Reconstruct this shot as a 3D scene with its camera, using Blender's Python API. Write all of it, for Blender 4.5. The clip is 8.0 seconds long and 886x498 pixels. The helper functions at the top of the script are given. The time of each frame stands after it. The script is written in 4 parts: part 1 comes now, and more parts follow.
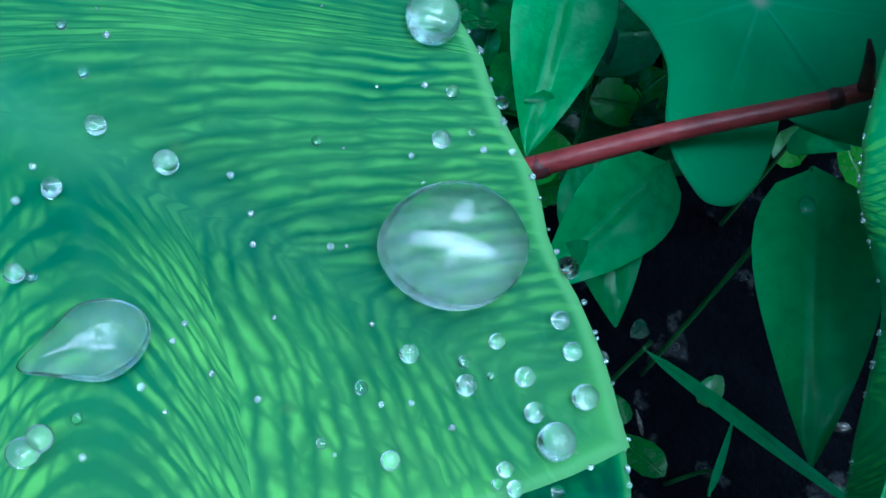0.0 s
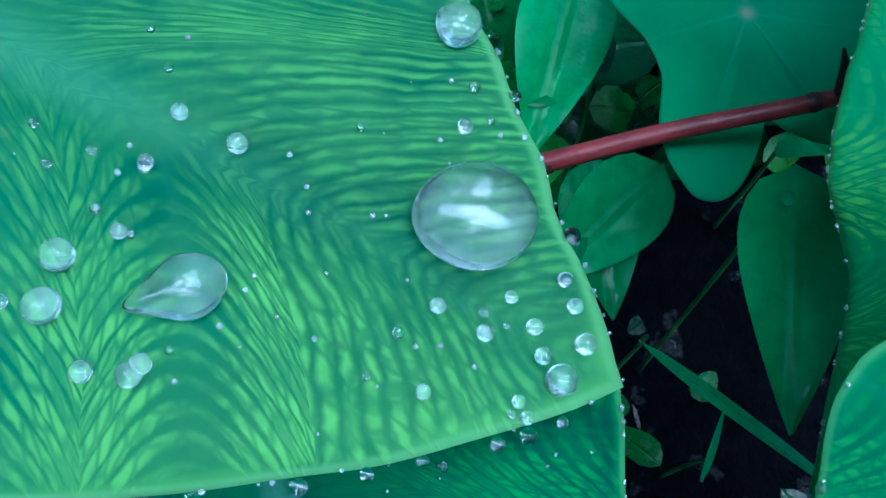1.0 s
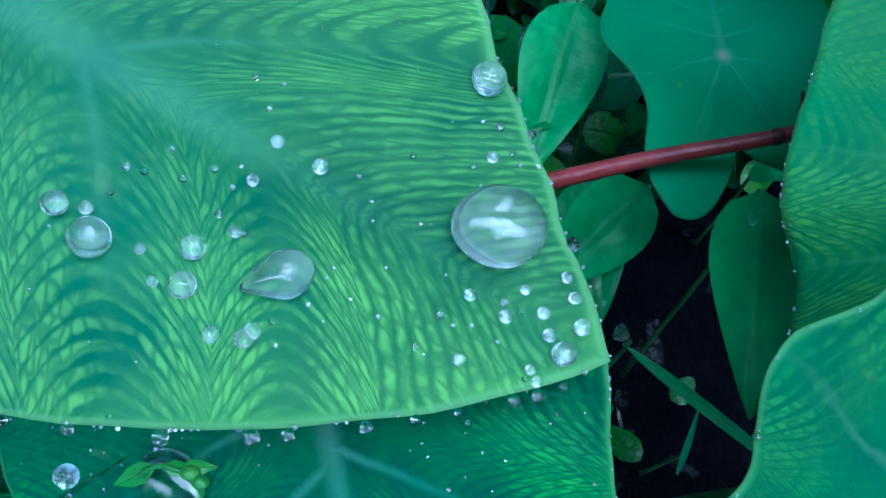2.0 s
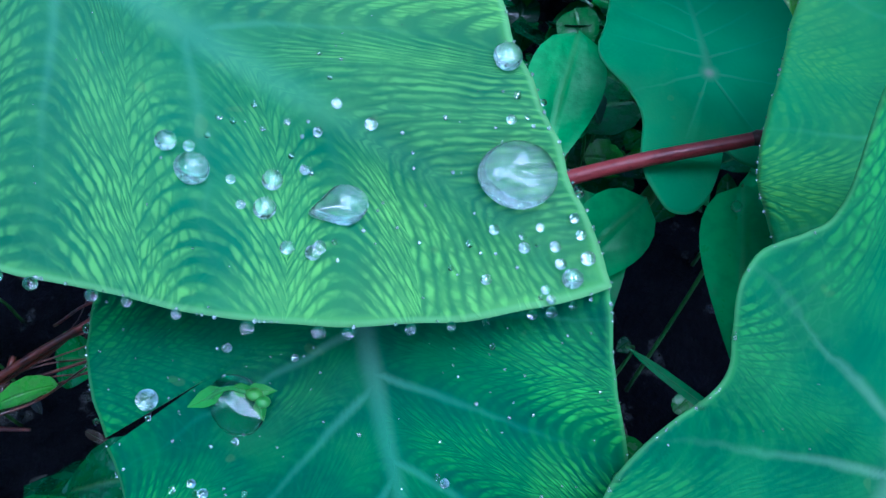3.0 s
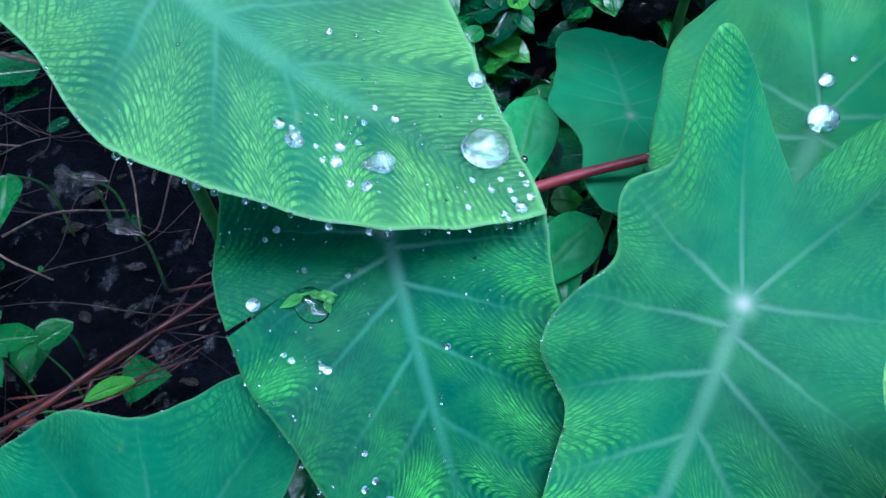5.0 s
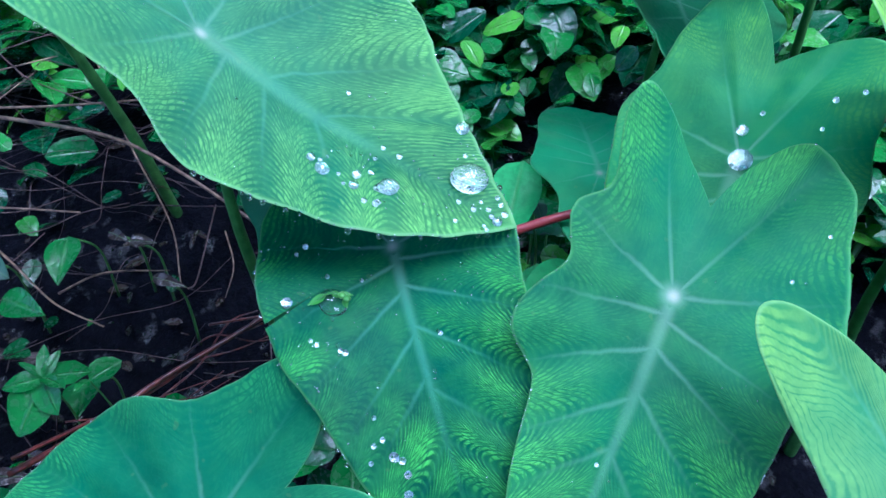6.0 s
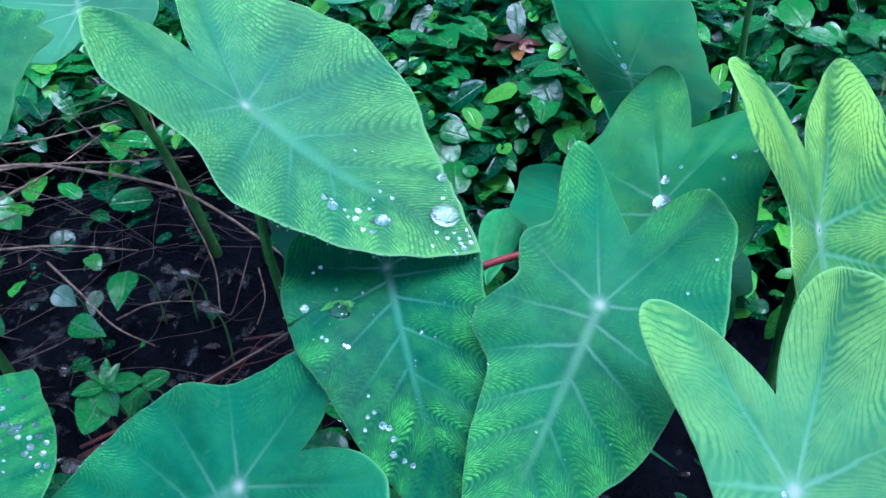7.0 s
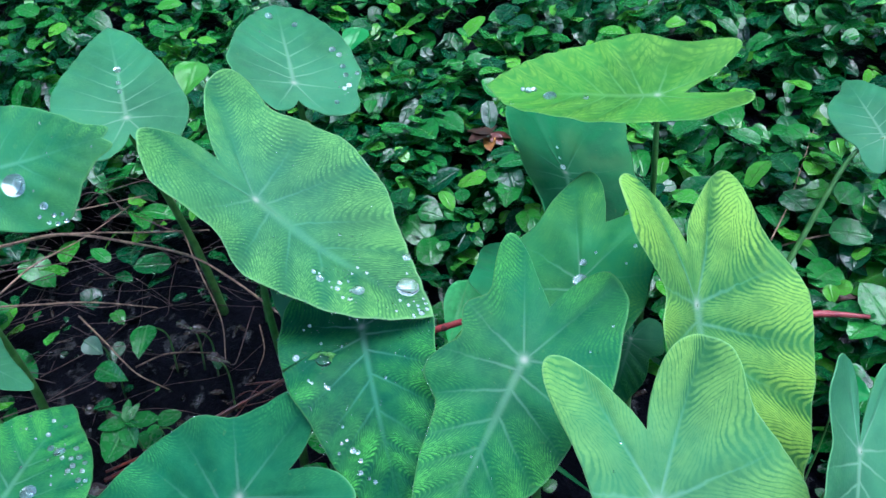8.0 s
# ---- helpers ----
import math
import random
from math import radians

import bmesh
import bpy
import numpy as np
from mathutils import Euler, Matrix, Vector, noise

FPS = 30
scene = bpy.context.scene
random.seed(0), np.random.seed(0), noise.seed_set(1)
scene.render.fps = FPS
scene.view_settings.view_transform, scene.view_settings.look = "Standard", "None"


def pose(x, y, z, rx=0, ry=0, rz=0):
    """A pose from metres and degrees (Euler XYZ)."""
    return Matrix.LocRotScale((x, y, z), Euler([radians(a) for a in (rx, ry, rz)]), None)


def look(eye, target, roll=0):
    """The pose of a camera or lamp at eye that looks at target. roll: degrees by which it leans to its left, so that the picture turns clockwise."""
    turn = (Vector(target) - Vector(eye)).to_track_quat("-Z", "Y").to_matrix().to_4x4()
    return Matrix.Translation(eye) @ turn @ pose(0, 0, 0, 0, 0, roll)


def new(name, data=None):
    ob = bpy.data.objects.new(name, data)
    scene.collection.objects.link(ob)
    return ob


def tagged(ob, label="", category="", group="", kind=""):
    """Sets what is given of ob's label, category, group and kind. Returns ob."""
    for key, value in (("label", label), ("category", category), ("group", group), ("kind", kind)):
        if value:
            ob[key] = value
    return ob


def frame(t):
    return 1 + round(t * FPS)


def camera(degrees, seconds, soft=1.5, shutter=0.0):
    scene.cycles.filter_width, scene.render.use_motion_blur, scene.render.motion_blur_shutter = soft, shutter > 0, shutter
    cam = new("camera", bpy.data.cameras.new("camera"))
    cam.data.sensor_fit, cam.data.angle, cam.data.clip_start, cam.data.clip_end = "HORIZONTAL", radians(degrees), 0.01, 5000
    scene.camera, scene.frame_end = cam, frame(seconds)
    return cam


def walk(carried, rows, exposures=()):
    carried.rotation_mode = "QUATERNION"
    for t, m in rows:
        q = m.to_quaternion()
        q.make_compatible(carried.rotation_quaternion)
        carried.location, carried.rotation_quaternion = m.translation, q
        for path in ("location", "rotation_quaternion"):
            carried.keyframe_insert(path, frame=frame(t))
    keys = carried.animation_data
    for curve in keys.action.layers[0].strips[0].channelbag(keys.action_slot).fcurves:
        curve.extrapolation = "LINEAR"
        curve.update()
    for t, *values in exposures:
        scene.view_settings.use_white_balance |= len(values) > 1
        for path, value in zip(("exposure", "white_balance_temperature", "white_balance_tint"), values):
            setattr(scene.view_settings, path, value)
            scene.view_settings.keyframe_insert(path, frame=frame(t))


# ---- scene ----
cam = camera(57.4, 8.0)
PATH = [
    (0, (0.003, -0.004, 0.605), (-0.058, 0.858, -1.199), -3.6),
    (0.5, (0.004, -0.01, 0.617), (-0.047, 0.863, -1.182), -3.0),
    (1, (-0.001, -0.022, 0.624), (-0.059, 0.864, -1.168), -3.1),
    (1.2, (-0.001, -0.028, 0.632), (-0.098, 0.885, -1.143), -4.7),
    (2.3, (-0.016, -0.054, 0.672), (-0.012, 0.86, -1.109), 2.0),
    (2.5, (-0.018, -0.063, 0.675), (-0.006, 0.891, -1.083), 2.3),
    (3, (-0.017, -0.095, 0.684), (-0.054, 0.951, -1.02), -0.5),
    (3.5, (-0.03, -0.122, 0.704), (-0.016, 0.961, -0.977), 0.5),
    (4, (-0.031, -0.167, 0.732), (-0.026, 1.003, -0.891), -0.7),
    (4.5, (-0.028, -0.207, 0.749), (-0.021, 1.035, -0.818), -0.8),
    (4.7, (-0.023, -0.218, 0.757), (-0.03, 1.024, -0.811), -1.1),
    (5.8, (-0.008, -0.327, 0.792), (-0.046, 1.104, -0.605), -2.3),
    (6, (-0.004, -0.354, 0.808), (-0.055, 1.103, -0.561), -2.8),
    (6.5, (0.009, -0.426, 0.849), (-0.108, 1.08, -0.463), -3.9),
    (7, (0.04, -0.489, 0.888), (-0.084, 1.064, -0.367), -4.0),
    (7.5, (0.065, -0.554, 0.943), (-0.06, 1.041, -0.257), -3.1),
    (8, (0.092, -0.635, 1.012), (-0.031, 1.007, -0.124), -2.6),
]
walk(cam, [(t, look(eye, target, roll)) for t, eye, target, roll in PATH],
     [(0, 1.36, 4420, -7), (1, 1.36, 4320, -1), (2.5, 1.46, 4380, 9), (3.5, 1.68, 4480, 14), (4.5, 1.84, 4680, 17), (6.5, 2.02, 4680, 23), (7.5, 1.98, 4800, 22), (8, 1.93, 5220, 17)])

# ---- light ----
world = bpy.data.worlds.new("world")
scene.world = world
world.use_nodes = True
wn = world.node_tree.nodes
sky = wn.new("ShaderNodeTexSky")
sky.sky_type = "NISHITA"
sky.sun_disc = False
sky.sun_elevation, sky.sun_rotation = radians(70), radians(110)
sky.air_density, sky.dust_density = 1.0, 3.0
world.node_tree.links.new(sky.outputs["Color"], wn["Background"].inputs["Color"])
wn["Background"].inputs["Strength"].default_value = 0.15
sun = new("sun", bpy.data.lights.new("sun", "SUN"))
sun.data.energy, sun.data.angle, sun.data.color = 5.0, radians(75), (1.0, 0.99, 0.97)
sun.matrix_world = look((0.7, -0.25, 2.0), (0, 0, 0))


# ---- materials ----
class Nodes:
    """Short hand for building one node material."""

    def __init__(self, name):
        self.m = bpy.data.materials.new(name)
        self.m.use_nodes = True
        self.t = self.m.node_tree
        self.t.nodes.clear()
        self.out = self.t.nodes.new("ShaderNodeOutputMaterial")

    def put(self, sock, v):
        if isinstance(v, bpy.types.NodeSocket):
            self.t.links.new(v, sock)
        elif v is not None:
            sock.default_value = v

    def add(self, kind, _out=0, _set=None, **ins):
        n = self.t.nodes.new(kind)
        for k, v in (_set or {}).items():
            if k == "attribute_name":
                n.attribute_name = v
            elif k == "noise_dimensions":
                n.noise_dimensions = v
            elif k == "feature":
                n.feature = v
            elif k == "operation":
                n.operation = v
        for k, v in ins.items():
            self.put(n.inputs[k.replace("_", " ")], v)
        return n.outputs[_out]

    def math(self, op, a, b=None, c=None, clamp=False):
        n = self.t.nodes.new("ShaderNodeMath")
        n.operation, n.use_clamp = op, clamp
        for i, v in enumerate((a, b, c)):
            if v is not None:
                self.put(n.inputs[i], v)
        return n.outputs[0]

    def mix(self, f, a, b, blend="MIX"):
        n = self.t.nodes.new("ShaderNodeMix")
        n.data_type, n.blend_type = "RGBA", blend
        for k, v in ((0, f), (6, a), (7, b)):
            self.put(n.inputs[k], v)
        return n.outputs[2]

    def step(self, v, lo, hi, a=0.0, b=1.0):
        n = self.t.nodes.new("ShaderNodeMapRange")
        n.interpolation_type = "SMOOTHSTEP"
        for k, x in enumerate((v, lo, hi, a, b)):
            self.put(n.inputs[k], x)
        return n.outputs[0]

    def attr(self, name, out=2):
        return self.add("ShaderNodeAttribute", out, {"attribute_name": name})

    def noise(self, vec, scale, detail=3.0, rough=0.55, out=0):
        return self.add("ShaderNodeTexNoise", out, Vector=vec, Scale=scale, Detail=detail, Roughness=rough)

    def bump(self, h, strength, dist):
        return self.add("ShaderNodeBump", Height=h, Strength=strength, Distance=dist)

    def finish(self, shader):
        self.t.links.new(shader, self.out.inputs[0])
        return self.m


def rgb(r, g, b):
    return (r, g, b, 1.0)


def taro_blade(name, dark, light, vein, bands=1.0, pale=0.0, ribs=1.0, soft=1.5, sparse=0.0, lines=44.0, wild=0.05, mottle=0.3, warm=0.2, near=0.3, arcs=1.0, tip_from=99.0, rim=0.2, cross=0.3):
    """Taro leaf: pale midrib and laterals, arching yellow-green bands between the secondary veins, thin light margin."""
    n = Nodes(name)
    k, p, rho, mid = n.attr("vein"), n.attr("run"), n.attr("rim"), n.attr("mid")
    flat = n.attr("flat", 1)
    wob = n.noise(flat, 22.0, 2.0)
    fine = n.noise(flat, 260.0, 3.0)
    broad = n.noise(flat, 9.0, 3.0)
    # secondary veins leave each lateral forwards, bend along the way between two laterals and run out to the margin
    gap = n.attr("gap")
    kk = n.math("ADD", k, n.math("MULTIPLY", n.math("SUBTRACT", wob, 0.5), 0.18))
    side = n.math("GREATER_THAN", n.attr("side"), 0.5)
    cell = n.math("ADD", n.math("FLOOR", n.math("ADD", kk, 0.5)), n.math("MULTIPLY", side, 31.0))
    luck = n.add("ShaderNodeTexWhiteNoise", 0, {"noise_dimensions": "1D"}, W=cell)
    off = n.math("MULTIPLY", n.math("ABSOLUTE", n.math("SUBTRACT", n.math("FRACT", n.math("ADD", kk, 0.5)), 0.5)), 2.0)
    tip = n.math("GREATER_THAN", n.math("ADD", n.math("FLOOR", n.math("ADD", kk, 0.5)), side), tip_from + 1.0)
    bow = n.math("MULTIPLY", n.math("POWER", off, 1.9), n.math("MINIMUM", gap, 0.16))
    arch = n.math("MULTIPLY", bow, n.math("ADD", 0.7 * arcs, n.math("MULTIPLY", luck, 0.3 * arcs)))
    ph = n.math("SUBTRACT", p, arch)
    ph = n.math("ADD", ph, n.math("MULTIPLY", n.math("SUBTRACT", n.noise(flat, 26.0, 1.0), 0.5), wild))
    ph = n.math("ADD", ph, n.math("MULTIPLY", n.math("SUBTRACT", n.noise(flat, 130.0, 2.0), 0.5), 0.014))
    row = n.math("MULTIPLY", n.math("ADD", ph, luck), lines)
    # near the tip they run side by side from the midrib to the margin
    drift = n.math("ADD", n.math("MULTIPLY", n.math("SUBTRACT", n.noise(flat, 24.0, 2.0), 0.5), 0.06), n.math("MULTIPLY", n.math("SUBTRACT", n.noise(flat, 110.0, 2.0), 0.5), 0.016))
    beside = n.math("MULTIPLY", n.math("ADD", n.attr("foot"), drift), 1.15 * lines)
    row = n.math("ADD", n.math("MULTIPLY", row, n.math("SUBTRACT", 1.0, tip)), n.math("MULTIPLY", beside, tip))
    off = n.math("ADD", n.math("MULTIPLY", off, n.math("SUBTRACT", 1.0, tip)), n.math("MULTIPLY", 0.62, tip))
    tri = n.math("MULTIPLY", n.math("ABSOLUTE", n.math("SUBTRACT", n.math("FRACT", row), 0.5)), 2.0)
    tri = n.math("ADD", tri, n.math("MULTIPLY", n.math("SUBTRACT", fine, 0.5), 0.75))
    tri = n.math("ADD", tri, n.step(off, 0.1, 0.8, 0.28, -0.12))
    sharp = n.step(tri, 0.42, 0.96, 1.0, 0.0)
    band = n.math("ADD", sharp, n.math("MULTIPLY", tip, n.math("SUBTRACT", n.step(tri, 0.1, 1.0, 1.0, 0.0), sharp)))
    # cross veins part the bands into small cells
    along = n.math("MULTIPLY", n.math("MULTIPLY", n.math("MULTIPLY", off, gap), n.math("ADD", 0.5, n.math("MULTIPLY", off, 0.5))), lines)
    along = n.math("ADD", along, n.math("MULTIPLY", n.math("MULTIPLY", n.math("ADD", p, drift), 0.8 * lines), tip))
    grid = n.add("ShaderNodeCombineXYZ", X=row, Y=n.math("ADD", along, n.math("MULTIPLY", luck, 17.0)), Z=0.0)
    cells = n.add("ShaderNodeTexVoronoi", 0, {"feature": "DISTANCE_TO_EDGE"}, Vector=grid, Scale=0.9)
    band = n.math("MULTIPLY", band, n.step(cells, 0.0, 0.26, cross, 1.0))
    band = n.math("MULTIPLY", band, n.step(n.noise(flat, 170.0, 2.0), 0.3, 0.6, 0.7, 1.0))
    # some stretches of the blade carry hardly any bands
    calm = n.step(n.noise(flat, 13.0, 2.0), 0.36, 0.62, 1.0 - mottle * 2, 1.0)
    band = n.math("MULTIPLY", band, n.math("MAXIMUM", calm, 0.1))
    where = n.math("MULTIPLY", n.step(off, 0.02, 0.5, 0.32, 1.0), n.math("MULTIPLY", n.step(p, 0.0, 0.1, 0.4, 1.0), n.math("MULTIPLY", n.step(n.attr("hub"), 0.12, 0.72, near, 1.0), n.step(rho, 0.3, 0.85, 0.6, 1.0))))
    patchy = n.step(n.math("ADD", n.noise(flat, 30.0, 2.0), n.math("MULTIPLY", rho, 0.15)), 0.32 + sparse, 0.66 + sparse, 0.45 - 2.5 * sparse, 1.0)
    band = n.math("MULTIPLY", n.math("MULTIPLY", n.math("MULTIPLY", band, where), patchy), bands, clamp=True)
    band = n.math("MAXIMUM", band, n.step(n.math("ADD", rho, n.math("MULTIPLY", n.math("SUBTRACT", wob, 0.5), 0.08)), 0.972, 1.0, 0.0, rim * bands))
    base = n.mix(n.step(broad, 0.3, 0.7), rgb(*[c * 0.72 for c in dark]), rgb(*[c * 1.2 for c in dark]))
    base = n.mix(n.step(n.noise(flat, 55.0, 4.0), 0.40, 0.64, 0.0, 0.3), base, rgb(*[0.6 * c + 0.4 * e for c, e in zip(dark, light)]))
    col = n.mix(band, base, rgb(*light))
    ripe = n.step(n.math("ADD", n.noise(flat, 11.0, 3.0), n.math("MULTIPLY", rho, 0.22)), 0.60, 0.86, 0.0, warm)
    col = n.mix(ripe, col, rgb(0.17, 0.40, 0.09))
    # pale net of small veins
    bent = n.add("ShaderNodeVectorMath", 0, {"operation": "ADD"})
    n.put(bent.node.inputs[0], flat)
    n.put(bent.node.inputs[1], n.add("ShaderNodeVectorMath", 0, {"operation": "SCALE"}, Vector=n.noise(flat, 45.0, 2.0, 0.5, 1), Scale=0.012))
    net = n.add("ShaderNodeTexVoronoi", 0, {"feature": "DISTANCE_TO_EDGE"}, Vector=bent, Scale=150.0)
    net = n.math("MULTIPLY", n.math("SUBTRACT", 1.0, n.step(net, 0.0, 0.10)), n.step(n.noise(flat, 24.0, 2.0), 0.38, 0.62, 0.0, 0.06))
    col = n.mix(net, col, rgb(*[min(1.0, 0.5 * c + 0.5 * e) for c, e in zip(vein, light)]))
    # laterals and midrib
    frac = n.math("MULTIPLY", n.math("ABSOLUTE", n.math("SUBTRACT", n.math("FRACT", n.math("ADD", n.math("ADD", k, 0.5), n.math("MULTIPLY", n.math("SUBTRACT", n.noise(flat, 60.0, 2.0), 0.5), 0.12))), 0.5)), gap)
    width = n.step(p, 0.0, 0.45, 0.0095, 0.004)
    lat = n.math("SUBTRACT", 1.0, n.step(n.math("DIVIDE", frac, width), 0.0, 1.3))
    lat = n.math("MULTIPLY", lat, n.math("MULTIPLY", n.step(p, 0.0, 0.4, 0.75 * ribs, 0.1 * ribs), n.step(n.attr("hub"), 0.3, 0.72, 1.0, 0.1)))
    rib = n.math("SUBTRACT", 1.0, n.step(n.math("ADD", mid, n.math("MULTIPLY", n.math("SUBTRACT", wob, 0.5), 0.8)), 0.1, soft))
    hub = n.math("SUBTRACT", 1.0, n.step(n.math("ADD", n.attr("hub"), n.math("MULTIPLY", n.math("SUBTRACT", wob, 0.5), 0.03)), 0.0, 0.055))
    veins = n.math("MAXIMUM", n.math("MAXIMUM", lat, n.math("MULTIPLY", rib, n.step(n.attr("hub"), 0.35, 0.8, 0.7 * ribs, 0.1 * ribs))), n.math("MULTIPLY", hub, 0.55))
    bloom = n.math("MULTIPLY", n.math("SUBTRACT", 1.0, n.step(n.attr("hub"), 0.05, 0.75)), 0.06 + pale)
    col = n.mix(n.math("MULTIPLY", bloom, n.step(broad, 0.2, 0.7, 0.5, 1.0)), col, rgb(*vein))
    white = n.mix(n.step(n.attr("hub"), 0.0, 0.26, 0.5, 0.0), rgb(*[min(1.0, c * 1.12) for c in vein]), rgb(0.34, 0.46, 0.36))
    col = n.mix(veins, col, white)
    col = n.mix(n.math("MULTIPLY", hub, n.step(n.attr("hub"), 0.0, 0.03, 0.8, 0.0)), col, rgb(0.40, 0.42, 0.34))
    col = n.mix(n.step(rho, 0.984, 0.994, 0.0, rim), col, rgb(0.26, 0.52, 0.22))
    spots = n.math("MULTIPLY", n.step(n.noise(flat, 90.0, 1.0), 0.72, 0.76), 0.08)
    col = n.mix(spots, col, rgb(0.30, 0.36, 0.10))
    h = n.math("ADD", n.math("MULTIPLY", band, 0.6), n.math("MULTIPLY", fine, 0.5))
    h = n.math("SUBTRACT", h, n.math("MULTIPLY", veins, 1.2))
    nor = n.bump(h, 0.5, 0.0008)
    surf = n.add("ShaderNodeBsdfPrincipled", Base_Color=col, Roughness=n.step(fine, 0.2, 0.8, 0.42, 0.6), Normal=nor, Specular_IOR_Level=0.1)
    thin = n.add("ShaderNodeBsdfTranslucent", Color=n.mix(0.5, col, rgb(*light)), Normal=nor)
    return n.finish(mixed(n, 0.27, surf, thin))


def mixed(n, f, a, b):
    s = n.t.nodes.new("ShaderNodeMixShader")
    for i, v in enumerate((f, a, b)):
        n.put(s.inputs[i], v)
    return s.outputs[0]


def plain_leaf(name, a, b, rough=0.32, thin=0.15, young_share=1.0):
    """Small glossy leaves of many greens, one tone a leaf."""
    n = Nodes(name)
    isle = n.add("ShaderNodeNewGeometry", "Random Per Island")
    tex = n.add("ShaderNodeTexCoord", 3)
    sp = n.noise(tex, 120.0, 3.0)
    col = n.mix(n.step(isle, 0.05, 0.95), rgb(*a), rgb(*b))
    young = n.step(isle, 0.80, 0.97, 0.0, young_share)
    col = n.mix(young, col, rgb(0.10, 0.36, 0.03))
    col = n.mix(n.step(sp, 0.35, 0.75, 0.0, 0.35), col, rgb(*[c * 0.45 for c in a]))
    line = n.attr("mid")
    col = n.mix(n.math("MULTIPLY", n.math("SUBTRACT", 1.0, n.step(line, 0.02, 0.10)), 0.16), col, rgb(0.20, 0.36, 0.14))
    dents = n.noise(tex, 55.0, 2.0)
    nor = n.bump(n.math("ADD", n.math("ADD", sp, n.math("MULTIPLY", dents, 2.5)), n.step(line, 0.0, 0.15)), 0.5, 0.0018)
    surf = n.add("ShaderNodeBsdfPrincipled", Base_Color=col, Roughness=n.step(sp, 0.3, 0.7, rough - 0.08, rough + 0.1), Normal=nor)
    return n.finish(mixed(n, thin, surf, n.add("ShaderNodeBsdfTranslucent", Color=col)))


def stalk(name, a, b, rough=0.45, scale=60.0):
    n = Nodes(name)
    tex = n.add("ShaderNodeTexCoord", 3)
    v = n.noise(tex, scale, 4.0)
    col = n.mix(n.step(v, 0.35, 0.65), rgb(*a), rgb(*b))
    streak = n.noise(tex, scale * 6, 2.0)
    col = n.mix(n.step(streak, 0.5, 0.8, 0.0, 0.4), col, rgb(*[c * 0.4 for c in a]))
    nor = n.bump(streak, 0.4, 0.0008)
    return n.finish(n.add("ShaderNodeBsdfPrincipled", Base_Color=col, Roughness=rough, Normal=nor))


def soil_material():
    n = Nodes("wet_soil_shaded")
    tex = n.add("ShaderNodeTexCoord", 3)
    v, w = n.noise(tex, 9.0, 6.0), n.noise(tex, 70.0, 5.0)
    # Far blacker than wet soil: the leaves' shade is put into the colour
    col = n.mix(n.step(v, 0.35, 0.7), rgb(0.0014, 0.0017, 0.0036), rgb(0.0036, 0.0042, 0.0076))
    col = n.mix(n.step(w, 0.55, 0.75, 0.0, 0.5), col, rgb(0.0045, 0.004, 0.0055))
    nor = n.bump(n.math("ADD", v, n.math("MULTIPLY", w, 0.6)), 0.9, 0.02)
    wet = n.step(n.noise(tex, 26.0, 4.0), 0.585, 0.66)
    gloss = n.math("ADD", n.math("MULTIPLY", wet, 0.45), 0.04)
    rough = n.math("SUBTRACT", n.step(w, 0.3, 0.7, 0.4, 0.8), n.math("MULTIPLY", wet, 0.3))
    return n.finish(n.add("ShaderNodeBsdfPrincipled", Base_Color=col, Roughness=rough, Normal=nor, Specular_IOR_Level=gloss))


def dew_water():
    """Tiny beads, which scatter the sky's light."""
    n = Nodes("dew_water")
    clear = n.add("ShaderNodeBsdfGlass", Color=rgb(0.97, 0.99, 0.99), Roughness=0.0, IOR=1.333)
    white = n.add("ShaderNodeBsdfPrincipled", Base_Color=rgb(0.7, 0.8, 0.8), Roughness=0.12)
    return n.finish(mixed(n, 0.2, clear, white))


def air_film(name, low, high):
    """The silvery film of air between a drop and the waxy leaf."""
    n = Nodes(name)
    tex = n.add("ShaderNodeTexCoord", 3)
    v = n.noise(tex, 900.0, 3.0)
    shine = n.add("ShaderNodeBsdfGlossy", Color=rgb(0.72, 0.88, 0.84), Roughness=0.28, Normal=n.bump(v, 0.5, 0.0003))
    tilt = n.add("ShaderNodeLayerWeight", 1, Blend=0.5)
    share = n.math("MULTIPLY", n.step(v, 0.3, 0.7, 0.5, 1.4), n.step(tilt, 0.04, 0.36, low, high))
    return n.finish(mixed(n, share, n.add("ShaderNodeBsdfTransparent"), shine))


def water():
    """Clear water: it bends and mirrors, and lets part of the light straight through to the leaf."""
    n = Nodes("water")
    clear = n.add("ShaderNodeBsdfGlass", Color=rgb(0.97, 0.99, 0.99), Roughness=0.0, IOR=1.4)
    return n.finish(mixed(n, 0.1, clear, n.add("ShaderNodeBsdfTransparent")))


GREEN = taro_blade("taro_green", (0.011, 0.114, 0.052), (0.18, 0.45, 0.098), (0.13, 0.33, 0.20), 1.1, 0.17, 0.40, 3.3, 0.0, 43.0, 0.04, 0.2, 0.2, 0.75, 1.0, 4.5, 0.42)
FRESH = taro_blade("taro_fresh_green", (0.024, 0.205, 0.070), (0.15, 0.44, 0.068), (0.14, 0.38, 0.20), 1.25, 0.0, 0.6, 2.2, 0.05, 40.0, 0.05, 0.38, 0.14)
DEEP = taro_blade("taro_deep_green", (0.004, 0.072, 0.036), (0.095, 0.43, 0.062), (0.09, 0.30, 0.18), 1.5, 0.0, 0.6, 1.8, 0.05, 44.0, 0.05, 0.42, 0.0)
